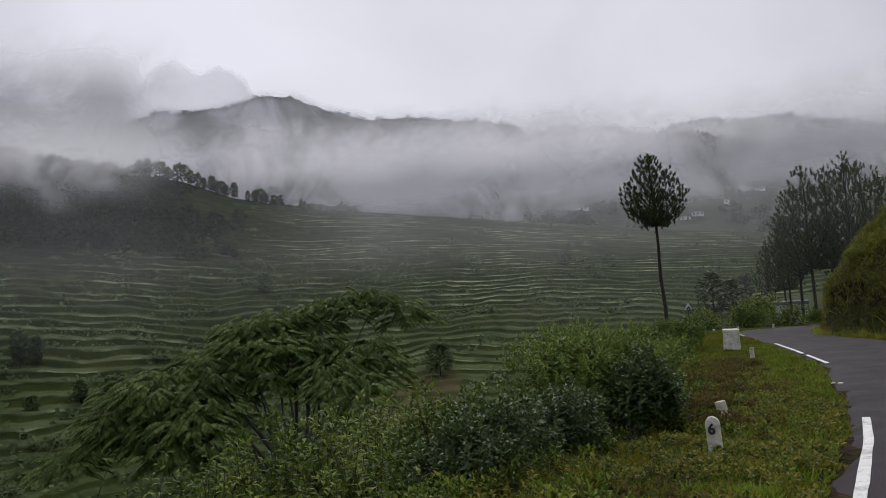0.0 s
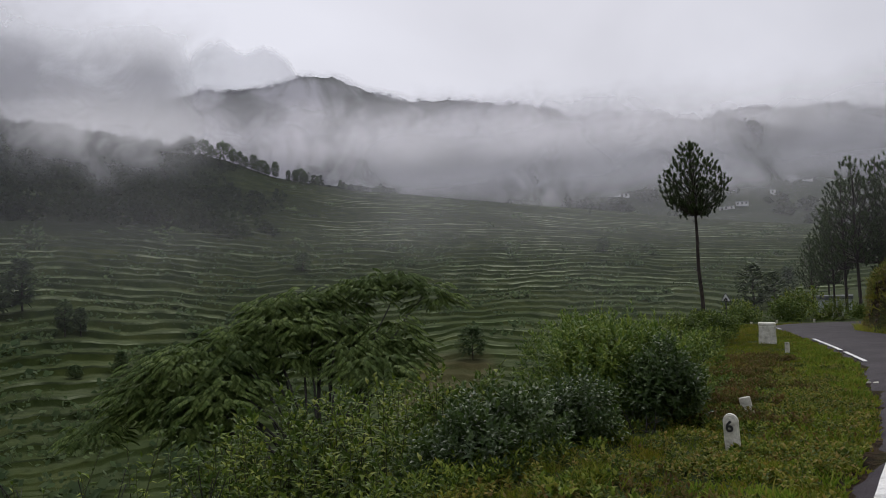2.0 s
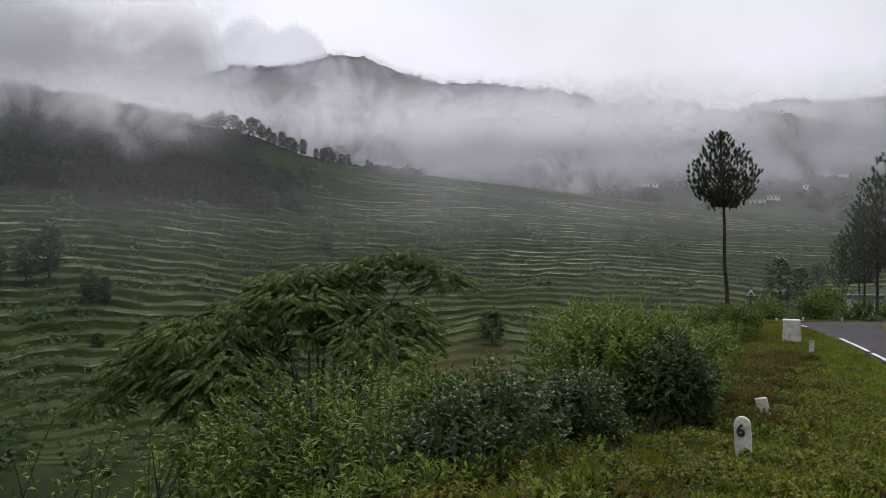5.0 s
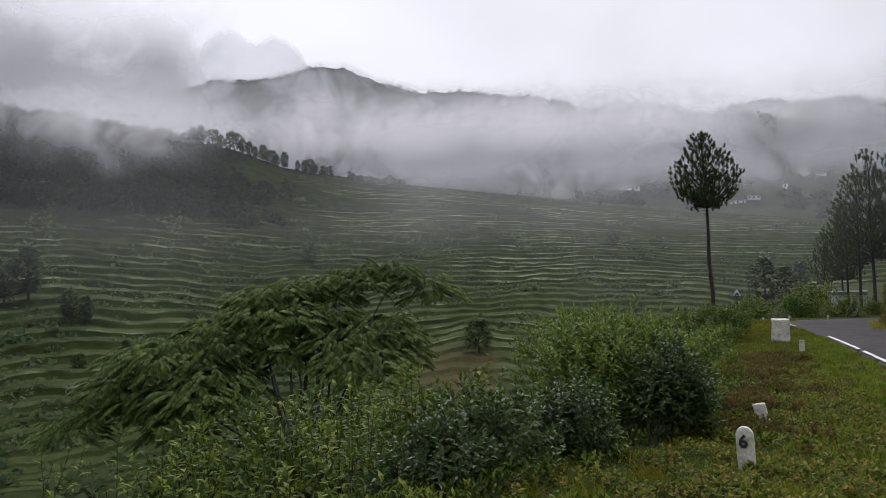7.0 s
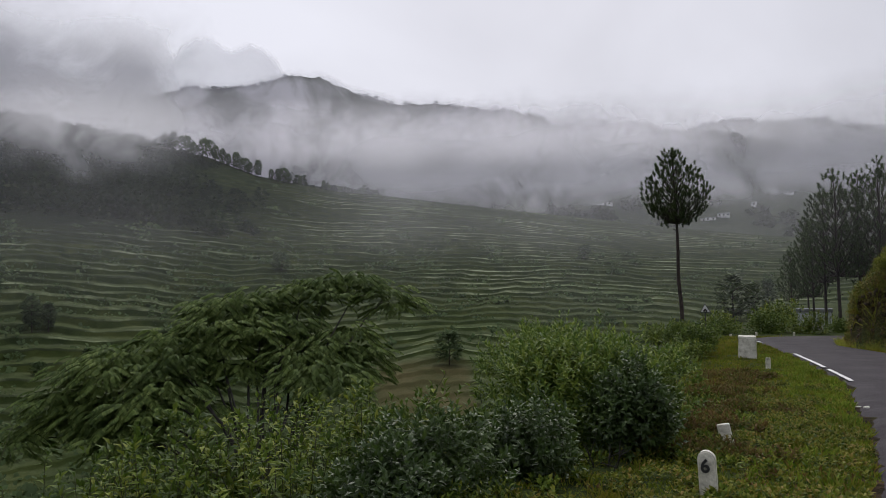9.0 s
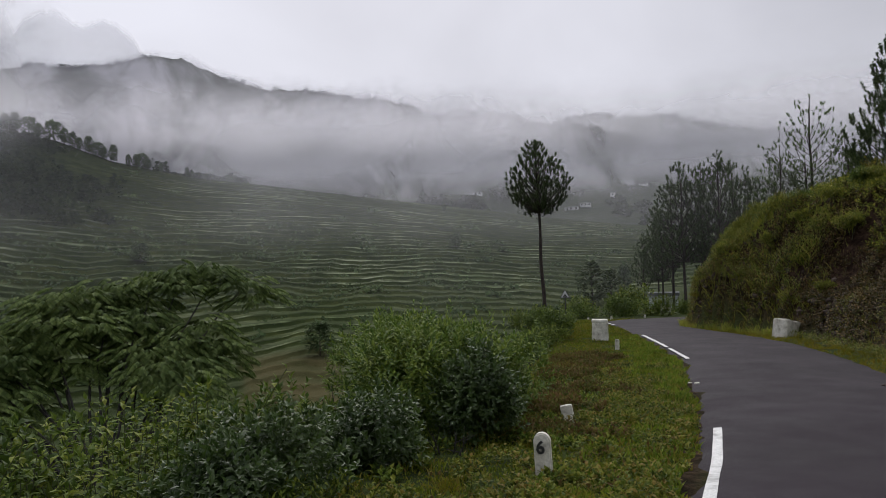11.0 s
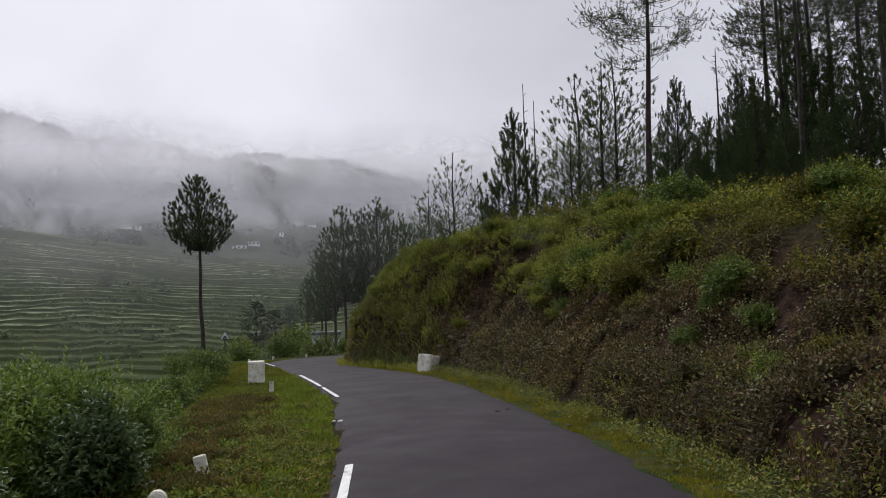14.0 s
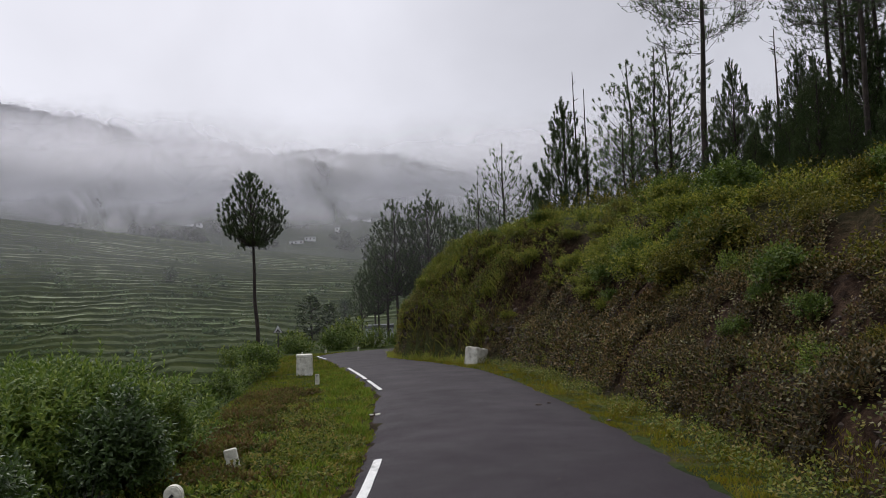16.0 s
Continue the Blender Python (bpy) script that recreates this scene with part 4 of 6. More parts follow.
            D.append(unit(dirx * 0.5 + side * 0.5 / max(L, 0.2) + np.array([0, 0, 0.9 + 0.5 * lift])))
    P.append(at(H)[None] + [[0, 0, -0.2]])
    D.append(np.array([[0, 0, 1.0]]))
    P, D = np.concatenate(P), np.concatenate(D)
    crown = Buf()
    needle_shoots(crown, P, D, count, reach, needle, width, rng)
    for _ in range(bare):
        if split:
            wood = Buf()
            singles.append(wood)
        z0 = H * rng.uniform(start * 0.5, start)
        a = rng.uniform(0, 6.283)
        b = at(z0)
        tube(wood, [b, b + np.array([math.cos(a), math.sin(a), 0.5]) * rng.uniform(0.15, 0.4)], [0.045 * twig, 0.02 * twig], 4)
    part("trunk", trunk, BARK, tree, "", True)
    for one in singles:
        part("limb", one, BARK, tree)
    if not split:
        tagged(part("branchwork", wood, BARK, tree), kind="stuff")
    part("crown", crown, needles or NEEDLE, tree, "dark green needle tufts")
    return tree


def stand(tree, x, y, turn=0, scale=1.0, lean=0.0, z=None):
    z = float(ground_z(x, y)) - 0.05 if z is None else z
    tree.matrix_world = Matrix.Translation((x, y, z)) @ pose(0, 0, 0, 0, lean, turn) @ Matrix.Scale(scale, 4)
    return tree


def put(tree, x, y, turn, scale, lean=0.0):
    """A copy on the ground."""
    z = float(ground_z(x, y)) - 0.05
    c = copy_thing(tree, Matrix.Translation((x, y, z)) @ pose(0, 0, 0, 0, lean, turn))
    c.scale = (scale, scale, scale)
    return c


flame = lambda f: 0.8 + 0.2 * min(1, f / 0.25) if f < 0.25 else max(0.06, (1 - (f - 0.25) / 0.75) ** 0.8)
cone = lambda f: max(0.07, 1.0 - 0.93 * f) * (0.75 + 0.25 * min(1, f * 6))
oval = lambda f: max(0.1, math.sin(math.pi * (0.18 + 0.80 * f)) ** 0.7)
umbrella = lambda f: 0.45 + 0.55 * math.sin(math.pi * min(1.0, 0.1 + 0.85 * f))

lone_shape = lambda g: float(np.interp(g, [0, 0.08, 0.2, 0.34, 0.46, 0.62, 0.78, 0.9, 1.0], [0.3, 0.58, 0.84, 0.98, 0.98, 0.78, 0.5, 0.24, 0.04]))
drop_shape = lambda g: 0.42 + 0.58 * math.sin(g / 0.40 * math.pi / 2) if g < 0.40 else max(0.03, ((1 - g) / 0.60) ** 0.80)
egg = lambda g: max(0.06, math.sin(math.pi * (0.16 + 0.82 * g)) ** 0.8)
taper_up = lambda g: max(0.05, (1 - g) ** 0.9 * min(1.0, 0.55 + 3 * g))
gz = float(ground_z(15.1, 50.4))
lone = pine("pine_tree", 41, 10.75 - gz, (5.7 - gz) / (10.75 - gz), 1.98, flame, 16, 8, 6, reach=0.24, needle=0.15, width=0.03, count=90, rise=0.36, spray=0.3, even=0.05, needles=NEEDLE_DARK, hull=lone_shape, girth=0.0095, split=True, bare=9,
            label="slender lone pine with bare trunk and flame-shaped crown")
stand(lone, 15.38, 50.32, 30, 1.0, -0.9)

dense = pine("pine_tree", 51, 12.0, 0.33, 2.2, oval, 14, 6, 5, reach=0.34, needle=0.2, width=0.042, count=46, rise=0.25, spray=0.28, even=0.06, needles=NEEDLE_DARK, hull=lambda g: max(0.05, math.sin(math.pi * (0.22 + 0.76 * g)) ** 0.9), girth=0.012, bare=4,
             label="dense dark pine in a roadside group beyond the bend", group="pine group beyond the bend")
dense_b = pine("pine_tree", 52, 12.0, 0.27, 2.2, flame, 14, 6, 5, reach=0.34, needle=0.2, width=0.042, count=46, rise=0.25, spray=0.28, even=0.06, needles=NEEDLE_DARK, hull=drop_shape, girth=0.011,
               label="dense dark pine in a roadside group beyond the bend", group="pine group beyond the bend")


def grow(tree, x, y, top, turn, lean=0.0, first=False, tall=12.0):
    z = float(ground_z(x, y)) - 0.05
    s = (top - z) / tall
    if first:
        return stand(tree, x, y, turn, s, lean, z)
    return put(tree, x, y, turn, s, lean)


grow(dense, 30.9, 61.0, 10.6, 0, 0, True)
grow(dense_b, 34.0, 76.5, 5.2, 40, 0, True)
for tree, x, y, top, turn in ((dense_b, 34.2, 73.4, 7.0, 90), (dense, 31.6, 64.7, 9.3, 140), (dense, 33.0, 61.8, 10.5, 210), (dense_b, 33.4, 59.3, 11.3, 70),
                              (dense, 36.4, 62.2, 10.9, 320), (dense_b, 40.0, 65.8, 10.3, 15), (dense_b, 32.6, 69.0, 7.2, 250)):
    grow(tree, x, y, top, turn)

airy = pine("pine_tree", 61, 12.0, 0.16, 2.7, oval, 15, 5, 11, reach=0.2, needle=0.12, width=0.024, count=46, spray=0.3, twig=0.6, hull=egg, girth=0.010,
            label="open young pine with sparse tufts above the bank", group="open pines above the bank")
airy_b = pine("pine_tree", 62, 12.0, 0.2, 2.2, oval, 15, 5, 11, reach=0.2, needle=0.12, width=0.024, count=46, spray=0.3, twig=0.6, hull=egg, girth=0.010,
              label="open young pine with sparse tufts above the bank", group="open pines above the bank")
grow(airy, 33.0, 46.4, 13.1, 0, 0, True)
grow(airy_b, 43.7, 44.1, 20.1, 100, 0, True)
for tree, x, y, top, turn in ((airy_b, 45.1, 42.6, 20.8, 10), (airy, 46.0, 41.7, 21.2, 220), (airy_b, 29.6, 45.2, 9.4, 60), (airy_b, 32.9, 42.9, 9.8, 150), (airy, 30.8, 44.0, 8.6, 250), (airy_b, 40.5, 41.0, 14.0, 280), (airy, 52.0, 47.0, 17.0, 80)):
    grow(tree, x, y, top, turn)

young = pine("pine_tree", 71, 12.0, 0.03, 3.7, cone, 16, 7, 17, reach=0.55, needle=0.17, width=0.045, count=76, spray=0.2, even=0.12, needles=NEEDLE_DARK, hull=taper_up, girth=0.012,
             label="bushy young pine with upright candle shoots", group="young pines above the bank")
grow(young, 37.2, 28.9, 14.7, 0, 0, True)
for x, y, top, turn in ((34.9, 41.4, 15.2, 70), (58.0, 41.5, 17.6, 160), (33.0, 24.5, 9.8, 200), (36.0, 22.0, 10.4, 310), (41.0, 32.0, 12.3, 30), (40.0, 27.0, 11.5, 110), (38.0, 20.0, 13.4, 20), (35.0, 17.5, 12.4, 80), (41.5, 23.5, 13.9, 140), (36.5, 15.0, 11.9, 240), (44.0, 28.0, 14.4, 330), (33.5, 13.5, 11.4, 170), (35.4, 22.7, 12.9, 15), (32.6, 19.5, 10.0, 95), (38.2, 21.9, 15.9, 125), (40.0, 26.6, 14.9, 215), (31.8, 17.4, 9.5, 265), (37.0, 25.4, 10.9, 305)):
    grow(young, x, y, top, turn)

tall = pine("pine_tree", 82, 12.0, 0.55, 2.3, umbrella, 14, 4, 44, reach=0.13, needle=0.075, width=0.010, count=26, lift=0.5, twig=0.5, girth=0.0115, split=True, bare=8,
            label="tall bare-trunked pine with sparse spreading crown", group="tall pines on the slope")
tall_b = pine("pine_tree", 83, 12.0, 0.36, 1.9, umbrella, 15, 4, 20, reach=0.15, needle=0.085, width=0.013, count=28, lift=0.45, twig=0.55, needles=NEEDLE_DARK, girth=0.009, bare=8,
              label="tall dark pine in the slope's pine wood", group="tall pines on the slope")
grow(tall, 43.8, 36.6, 30.5, 20, 0, True)
grow(tall_b, 39.6, 24.4, 26.0, 0, 0, True)
for x, y, top, turn in ((37.4, 22.4, 24.0, 50), (34.6, 19.9, 23.0, 100), (40.2, 22.3, 25.0, 160), (43.5, 25.6, 26.5, 200), (46.0, 24.0, 27.0, 250), (38.0, 18.5, 24.0, 300), (34.0, 15.8, 22.0, 30), (42.0, 19.0, 25.0, 75),
                        (49.0, 27.5, 28.0, 120), (37.0, 14.0, 23.0, 180), (45.5, 20.8, 26.0, 240), (51.0, 23.0, 28.0, 10), (40.5, 15.5, 24.0, 290), (33.0, 11.0, 22.0, 340)):
    grow(tall_b, x, y, top, turn)


for x, y, top, turn in ((47.0, 31.0, 15.5, 20), (52.0, 33.0, 17.0, 80), (50.0, 27.0, 17.0, 200), (55.0, 25.5, 18.5, 260), (48.0, 21.5, 17.0, 320), (53.0, 20.0, 18.0, 40), (46.0, 17.0, 16.0, 160), (51.0, 15.0, 17.0, 220)):
    tagged(grow(dense, x, y, top, turn), "dense dark pine at the back of the slope's wood", group="pines at the back of the wood")


def snag(x, y, top, seed, label):
    rng = np.random.default_rng(seed)
    z = float(ground_z(x, y))
    tree = thing("dead_pine", x, y, z - 0.05, label, "dead tree", "dead pines above the bank")
    H = top - z
    buf = Buf()
    zz = np.linspace(-0.4, H, 9)
    off = np.cumsum(rng.normal(0, 0.03, (9, 2)), 0)
    path = np.c_[off, zz]
    tube(buf, path, np.linspace(0.13, 0.025, 9), 7)
    part("trunk", buf, BARK, tree, "", True)
    for _ in range(16):
        h = rng.uniform(0.25, 0.97) * H
        a = rng.uniform(0, 6.283)
        b = np.array([np.interp(h, zz, path[:, 0]), np.interp(h, zz, path[:, 1]), h])
        L = rng.uniform(0.15, 0.55)
        st = Buf()
        tube(st, [b, b + np.array([math.cos(a) * L, math.sin(a) * L, L * 0.5])], [0.03, 0.012], 4)
        part("branch_stub", st, BARK, tree)


snag(35.55, 40.8, 17.4, 1, "thin dead pine stem with short stubs")
snag(36.05, 40.5, 16.1, 2, "thin dead pine stem with short stubs")
snag(42.7, 29.8, 17.8, 3, "thin dead pine stem with short stubs")


# ---- shrubs and herbs by the shoulder ----
def shrub(name, seed, rx, ry, h, shoots, per, leaf, leaf_w, material, label, category="shrub", group="", reach=0.22, stems=9, hollow=0.55, lumps=7, upright=0.6, plain=False, leaders=0):
    """Stems from one foot, leafy shoots in an uneven, lumpy crown with gaps."""
    rng = np.random.default_rng(seed)
    ob = new(name)
    tagged(ob, label, category, group)
    centres = np.c_[rng.uniform(-0.6, 0.6, lumps) * rx, rng.uniform(-0.6, 0.6, lumps) * ry, rng.uniform(0.35, 0.82, lumps) * h]
    radii = rng.uniform(0.34, 0.55, lumps)
    centres[0], radii[0] = (0, 0, 0.5 * h), 0.72
    which = rng.choice(lumps, shoots, p=radii ** 2 / (radii ** 2).sum())
    d = unit(rng.normal(size=(shoots, 3)))
    d[:, 2] = np.where(d[:, 2] < -0.35, -d[:, 2], d[:, 2])
    rad = (hollow + (1 - hollow) * rng.uniform(0, 1, shoots) ** 0.6)[:, None]
    q = centres[which] + d * rad * radii[which][:, None] * np.array([rx, ry, h * 0.62])
    keep = (q[:, 2] > 0.02 * h)
    q, d = q[keep], d[keep]
    axis = unit(d * [1, 1, 0.6] + [0, 0, upright] + rng.normal(0, 0.2, d.shape))
    for k in range(stems):
        wood = Buf()
        c = centres[k % lumps] + rng.normal(0, 0.15, 3) * [rx, ry, 0.3 * h]
        foot = rng.normal(0, 0.10, 3) * [rx, ry, 0]
        t = np.linspace(0, 1, 5)[:, None]
        tube(wood, foot - [0, 0, 0.15] + (c - foot + [0, 0, 0.15]) * t + np.array([0, 0, 0.12 * h]) * np.sin(t * 3.14), np.linspace(0.018, 0.005, 5), 5)
        part("stem", wood, STEM, ob)
    fol = Buf()
    sprigs(fol, q, axis, reach, per, leaf, leaf_w, rng, plain=plain)
    if leaders:
        # long shoots that stand out of the crown
        pick = rng.choice(np.nonzero(q[:, 2] > 0.55 * h)[0], leaders)
        lead = unit(d[pick] * [0.5, 0.5, 0.2] + [0, 0, 1.0] + rng.normal(0, 0.15, (leaders, 3)))
        sprigs(fol, q[pick], lead, rng.uniform(0.25, 0.5, leaders), 14, leaf * 0.85, leaf_w * 0.85, rng, low=75, high=30, plain=plain)
    part("foliage", fol, material, ob)
    return ob


def rooted(ob, x, y, top, h, turn=0.0):
    """Puts a shrub so that its crown reaches the height top."""
    ob.matrix_world = Matrix.Translation((x, y, top - h)) @ pose(0, 0, 0, 0, 0, turn)
    return ob


rooted(shrub("shrub", 1, 1.4, 1.3, 2.4, 3300, 9, 0.115, 0.038, LEAF_BRIGHT, "big rounded light green roadside bush", "bush", stems=16, lumps=20, reach=0.2, hollow=0.72, leaders=230), 2.42, 11.3, 1.06, 2.4)
rooted(shrub("shrub", 2, 0.47, 0.5, 1.2, 640, 8, 0.092, 0.046, LEAF_DARK, "dark glossy-leaved shrub below the big bush", "bush", stems=8, lumps=6), 2.52, 9.8, 0.80, 1.2)
rooted(shrub("shrub", 3, 0.62, 0.62, 1.4, 680, 8, 0.092, 0.046, LEAF_DARK, "dark glossy-leaved shrub on the valley edge", "bush", stems=8, lumps=6), 1.25, 8.8, 0.58, 1.4)
rooted(shrub("shrub", 4, 0.75, 0.7, 1.6, 820, 8, 0.095, 0.048, LEAF_DARK, "dark glossy-leaved shrub on the valley edge", "bush", stems=8, lumps=6), 0.15, 7.3, 0.60, 1.6)
rooted(shrub("shrub", 5, 0.8, 0.8, 1.7, 420, 8, 0.11, 0.05, LEAF_BUSH, "low green shrub between the larger bushes", "bush", stems=8, lumps=7), 0.9, 10.3, 0.35, 1.7)
rooted(shrub("shrub", 6, 0.9, 0.9, 1.8, 440, 8, 0.11, 0.05, LEAF_BUSH, "leafy green shrub on the valley slope", "bush", stems=8, lumps=7), -0.15, 9.3, 0.62, 1.8)


def herb(name, seed, spread, h, stalks, leaf, leaf_w, material, label, group="", category="weed"):
    """Upright leafy stalks from one root, the tops uneven."""
    rng = np.random.default_rng(seed)
    ob = new(name)
    tagged(ob, label, category, group)
    wood, fol = Buf(), Buf()
    for _ in range(stalks):
        foot = np.r_[rng.normal(0, spread * 0.45, 2), -0.1]
        H = h * rng.uniform(0.62, 1.0)
        lean = np.r_[rng.normal(0, 0.14, 2) * H, 0]
        t = np.linspace(0, 1, 6)[:, None]
        path = foot + np.array([0, 0, H]) * t + lean * t ** 1.7
        tube(wood, path, np.linspace(0.008, 0.003, 6), 4)
        m = int(H * 0.75 / 0.055)
        f = np.linspace(0.25, 1.0, m)
        p = np.stack([np.interp(f, t[:, 0], path[:, i]) for i in range(3)], -1)
        a = np.arange(m) * 2.4 + rng.uniform(0, 6)
        th = np.radians(np.linspace(98, 42, m) + rng.uniform(-12, 12, m))
        d = np.stack([np.cos(a) * np.sin(th), np.sin(a) * np.sin(th), np.cos(th)], -1)
        size = np.linspace(1.15, 0.6, m) * rng.uniform(0.8, 1.2, m)
        leaves(fol, p, d, np.tile([[0, 0, 1.0]], (m, 1)), leaf * size, leaf_w * size, 0.22, 0.3)
        # side shoots
        pick = rng.uniform(0, 1, m) < 0.16
        if pick.any():
            sprigs(fol, p[pick], d[pick] + [0, 0, 0.5], 0.16, 6, leaf * 0.7, leaf_w * 0.7, rng)
    tagged(part("stalkwork", wood, STEM, ob), kind="stuff")
    part("foliage", fol, material, ob)
    return ob


H1 = herb("weed", 11, 0.42, 1.5, 10, 0.165, 0.07, LEAF_WEED, "tall upright leafy weeds on the valley edge", "tall weeds on the valley edge")
H2 = herb("weed", 12, 0.46, 1.5, 10, 0.16, 0.068, LEAF_WEED, "tall upright leafy weeds on the valley edge", "tall weeds on the valley edge")
H3 = herb("weed", 13, 0.42, 1.5, 10, 0.165, 0.074, LEAF_BUSH, "tall green leafy weeds on the valley edge", "tall weeds on the valley edge")
rooted(H1, -0.4, 8.9, 1.25, 1.5)
rooted(H2, -1.05, 8.5, 1.0, 1.5, 40)
rooted(H3, -1.75, 8.3, 0.86, 1.5, 80)
for k, (ob, x, y, top) in enumerate(((H1, -2.4, 8.1, 0.88), (H2, -0.75, 7.7, 0.88), (H3, -0.1, 8.1, 0.75), (H1, -1.4, 7.4, 0.66), (H2, -2.1, 7.3, 0.55), (H3, -0.9, 6.9, 0.58), (H2, -0.3, 6.7, 0.55), (H3, -1.7, 6.6, 0.42), (H1, -1.2, 6.1, 0.38), (H3, 0.4, 9.9, 0.42), (H1, 0.8, 9.6, 0.35), (H2, 1.6, 10.4, 0.5), (H3, -0.5, 6.0, 0.32), (H2, 0.55, 7.9, 0.5), (H3, -3.0, 8.6, 0.5), (H1, -2.0, 9.4, 0.85), (H2, -1.2, 9.8, 0.9), (H3, -0.9, 5.4, 0.12), (H2, 0.2, 6.4, 0.36), (H3, -2.6, 9.3, 0.55), (H3, -0.2, 10.2, 0.75), (H2, -0.9, 10.6, 0.7), (H3, -1.6, 10.4, 0.55), (H1, -3.2, 9.8, 0.3), (H1, -1.5, 5.3, 0.05))):
    c = copy_thing(ob, Matrix.Translation((x, y, top - 1.5)) @ pose(0, 0, 0, 0, 0, 67 * k))

for k, (x, y, top) in enumerate(((-2.46, 9.0, 0.65), (-2.7, 8.6, 0.44), (-2.92, 8.3, 0.17), (-2.21, 9.2, 0.67), (-2.31, 8.0, 0.28), (-1.84, 9.4, 0.7), (-2.46, 7.6, 0.05), (-1.47, 9.3, 0.77))):
    z = float(ground_z(x, y))
    c = copy_thing((H3, H1, H2)[k % 3], Matrix.Translation((x, y, z)) @ pose(0, 0, 0, 0, 0, 95 * k))
    c.scale = [(top - z) / 1.5] * 3

S1 = herb("weed", 21, 0.12, 1.9, 3, 0.12, 0.04, LEAF_WEED, "single tall weed stalk with pale leaves", "single tall weed stalks")
rooted(S1, -2.69, 5.69, 1.18, 1.9)
for k, (x, y, top) in enumerate(((-3.06, 5.45, 1.2), (-2.93, 6.69, 1.22), (-2.4, 6.4, 0.85), (-2.45, 4.7, 0.95), (-3.6, 6.0, 0.9), (-1.9, 6.2, 0.75))):
    copy_thing(S1, Matrix.Translation((x, y, top - 1.9)) @ pose(0, 0, 0, 0, 0, 50 * k + 20))


# ---- feathery tree on the slope ----
TIERS = [(-2.77, 19.6, 2.07), (-2.02, 19.7, 2.1), (-1.34, 19.5, 1.83), (-3.35, 19.2, 1.89), (-4.09, 19.0, 1.73), (-4.69, 18.6, 1.66), (-5.19, 18.2, 1.48), (-4.13, 18.2, 1.2), (-3.4, 18.4, 1.11), (-2.08, 18.6, 0.88), (-2.57, 18.0, 0.55), (-3.1, 17.5, 0.46), (-1.71, 18.3, 0.47), (-5.36, 17.8, 0.93), (-5.92, 17.4, 0.85), (-6.49, 17.1, 0.66), (-7.04, 16.8, 0.49), (-5.39, 17.0, 0.36), (-4.83, 17.4, 0.67), (-5.97, 16.6, 0.25), (-7.42, 16.6, 0.2), (-6.58, 16.3, -0.04), (-7.55, 16.3, -0.26), (-6.84, 16.0, -0.54), (-7.91, 16.2, -0.79), (-5.87, 15.8, -0.36), (-5.45, 16.2, -0.07), (-2.6, 16.8, -0.0), (-2.0, 17.2, 0.12), (-6.18, 15.6, -0.85), (-3.79, 18.2, 0.83)]


def feathery_tree():
    rng = np.random.default_rng(77)
    bx, by = -3.6, 15.6
    bz = float(ground_z(bx, by))
    tree = thing("feathery_tree", bx, by, bz, "spreading tree with feathery compound leaves on the slope", "tree")
    tops = [(x, y, z, None) for x, y, z in TIERS]
    tops += [(x + rng.uniform(-0.55, 0.55), y + rng.uniform(-0.7, 0.3), z - rng.uniform(0.2, 0.5), (x, y, z - 0.3)) for x, y, z in TIERS if rng.uniform() < 0.85]
    tops += [(x + rng.uniform(-0.7, 0.7), y + rng.uniform(-0.9, 0.2), z - rng.uniform(0.5, 1.2), (x, y, z - 0.3)) for x, y, z in TIERS if z < 1.4 and rng.uniform() < 0.4]
    base = np.array([bx, by, bz])
    trunk = Buf()
    fork = np.array([bx + 0.2, by + 0.2, -2.2])
    tube(trunk, np.array([base - [0, 0, 0.4], base + [0.1, 0.05, 1.0], fork]) - base, [0.16, 0.13, 0.10], 8)
    part("trunk", trunk, BARK_DARK, tree, "", True)
    fol = Buf()
    for *c, stem in tops:
        c = np.array(c)
        limb = Buf()
        t = np.linspace(0, 1, 7)[:, None]
        root = base + (fork - base) * rng.uniform(0.55, 1.0) if stem is None else np.array(stem)
        path = root + (c - [0, 0, 0.25] - root) * t + np.array([0, 0, 0.5 if stem is None else 0.05]) * np.sin(t * 3.14) * [[0, 0, 1]] + rng.normal(0, 0.05, (7, 3)) * np.sin(t * 3.14)
        tube(limb, path - base, np.linspace(0.036 if stem is None else 0.014, 0.012 if stem is None else 0.007, 7), 6)
        part("limb", limb, BARK_DARK, tree)
        # a flat tier of compound leaves round the limb's end, each one arching over
        fronds = 50
        a = np.arange(fronds) * 2.4 + rng.uniform(-0.3, 0.3, fronds)
        ring = 0.5 * np.sqrt(rng.uniform(0.0, 1, fronds))
        o = c + np.stack([np.cos(a) * ring * 1.25, np.sin(a) * ring, 0.10 - 0.30 * ring + rng.normal(0, 0.10, fronds)], -1)
        out = np.stack([np.cos(a), np.sin(a), 0.22 + rng.normal(0, 0.14, fronds)], -1)
        L = rng.uniform(0.28, 0.44, fronds)
        pairs = 11
        for j in range(pairs):
            f = (j + 1) / pairs
            p = o + out * (L * f)[:, None] + np.array([0, 0, -0.62]) * (L * f * f)[:, None]
            tang = unit(out + np.array([0, 0, -1.24]) * f)
            side = unit(np.cross(tang, [0, 0, 1.0]))
            w = 0.12 * math.sin(math.pi * (0.18 + 0.74 * f)) + 0.02
            for sgn in (-1, 1):
                d = unit(side * sgn + tang * 0.5 + np.array([0, 0, -0.35]))
                flakes(fol, p, d, np.tile([[0, 0, 1.0]], (fronds, 1)), w * rng.uniform(0.85, 1.1, fronds), 0.05, 0.2)
    fol.v = [v - base for v in fol.v]
    part("foliage", fol, LEAF_FEATHER, tree, "drooping feathery green fronds")


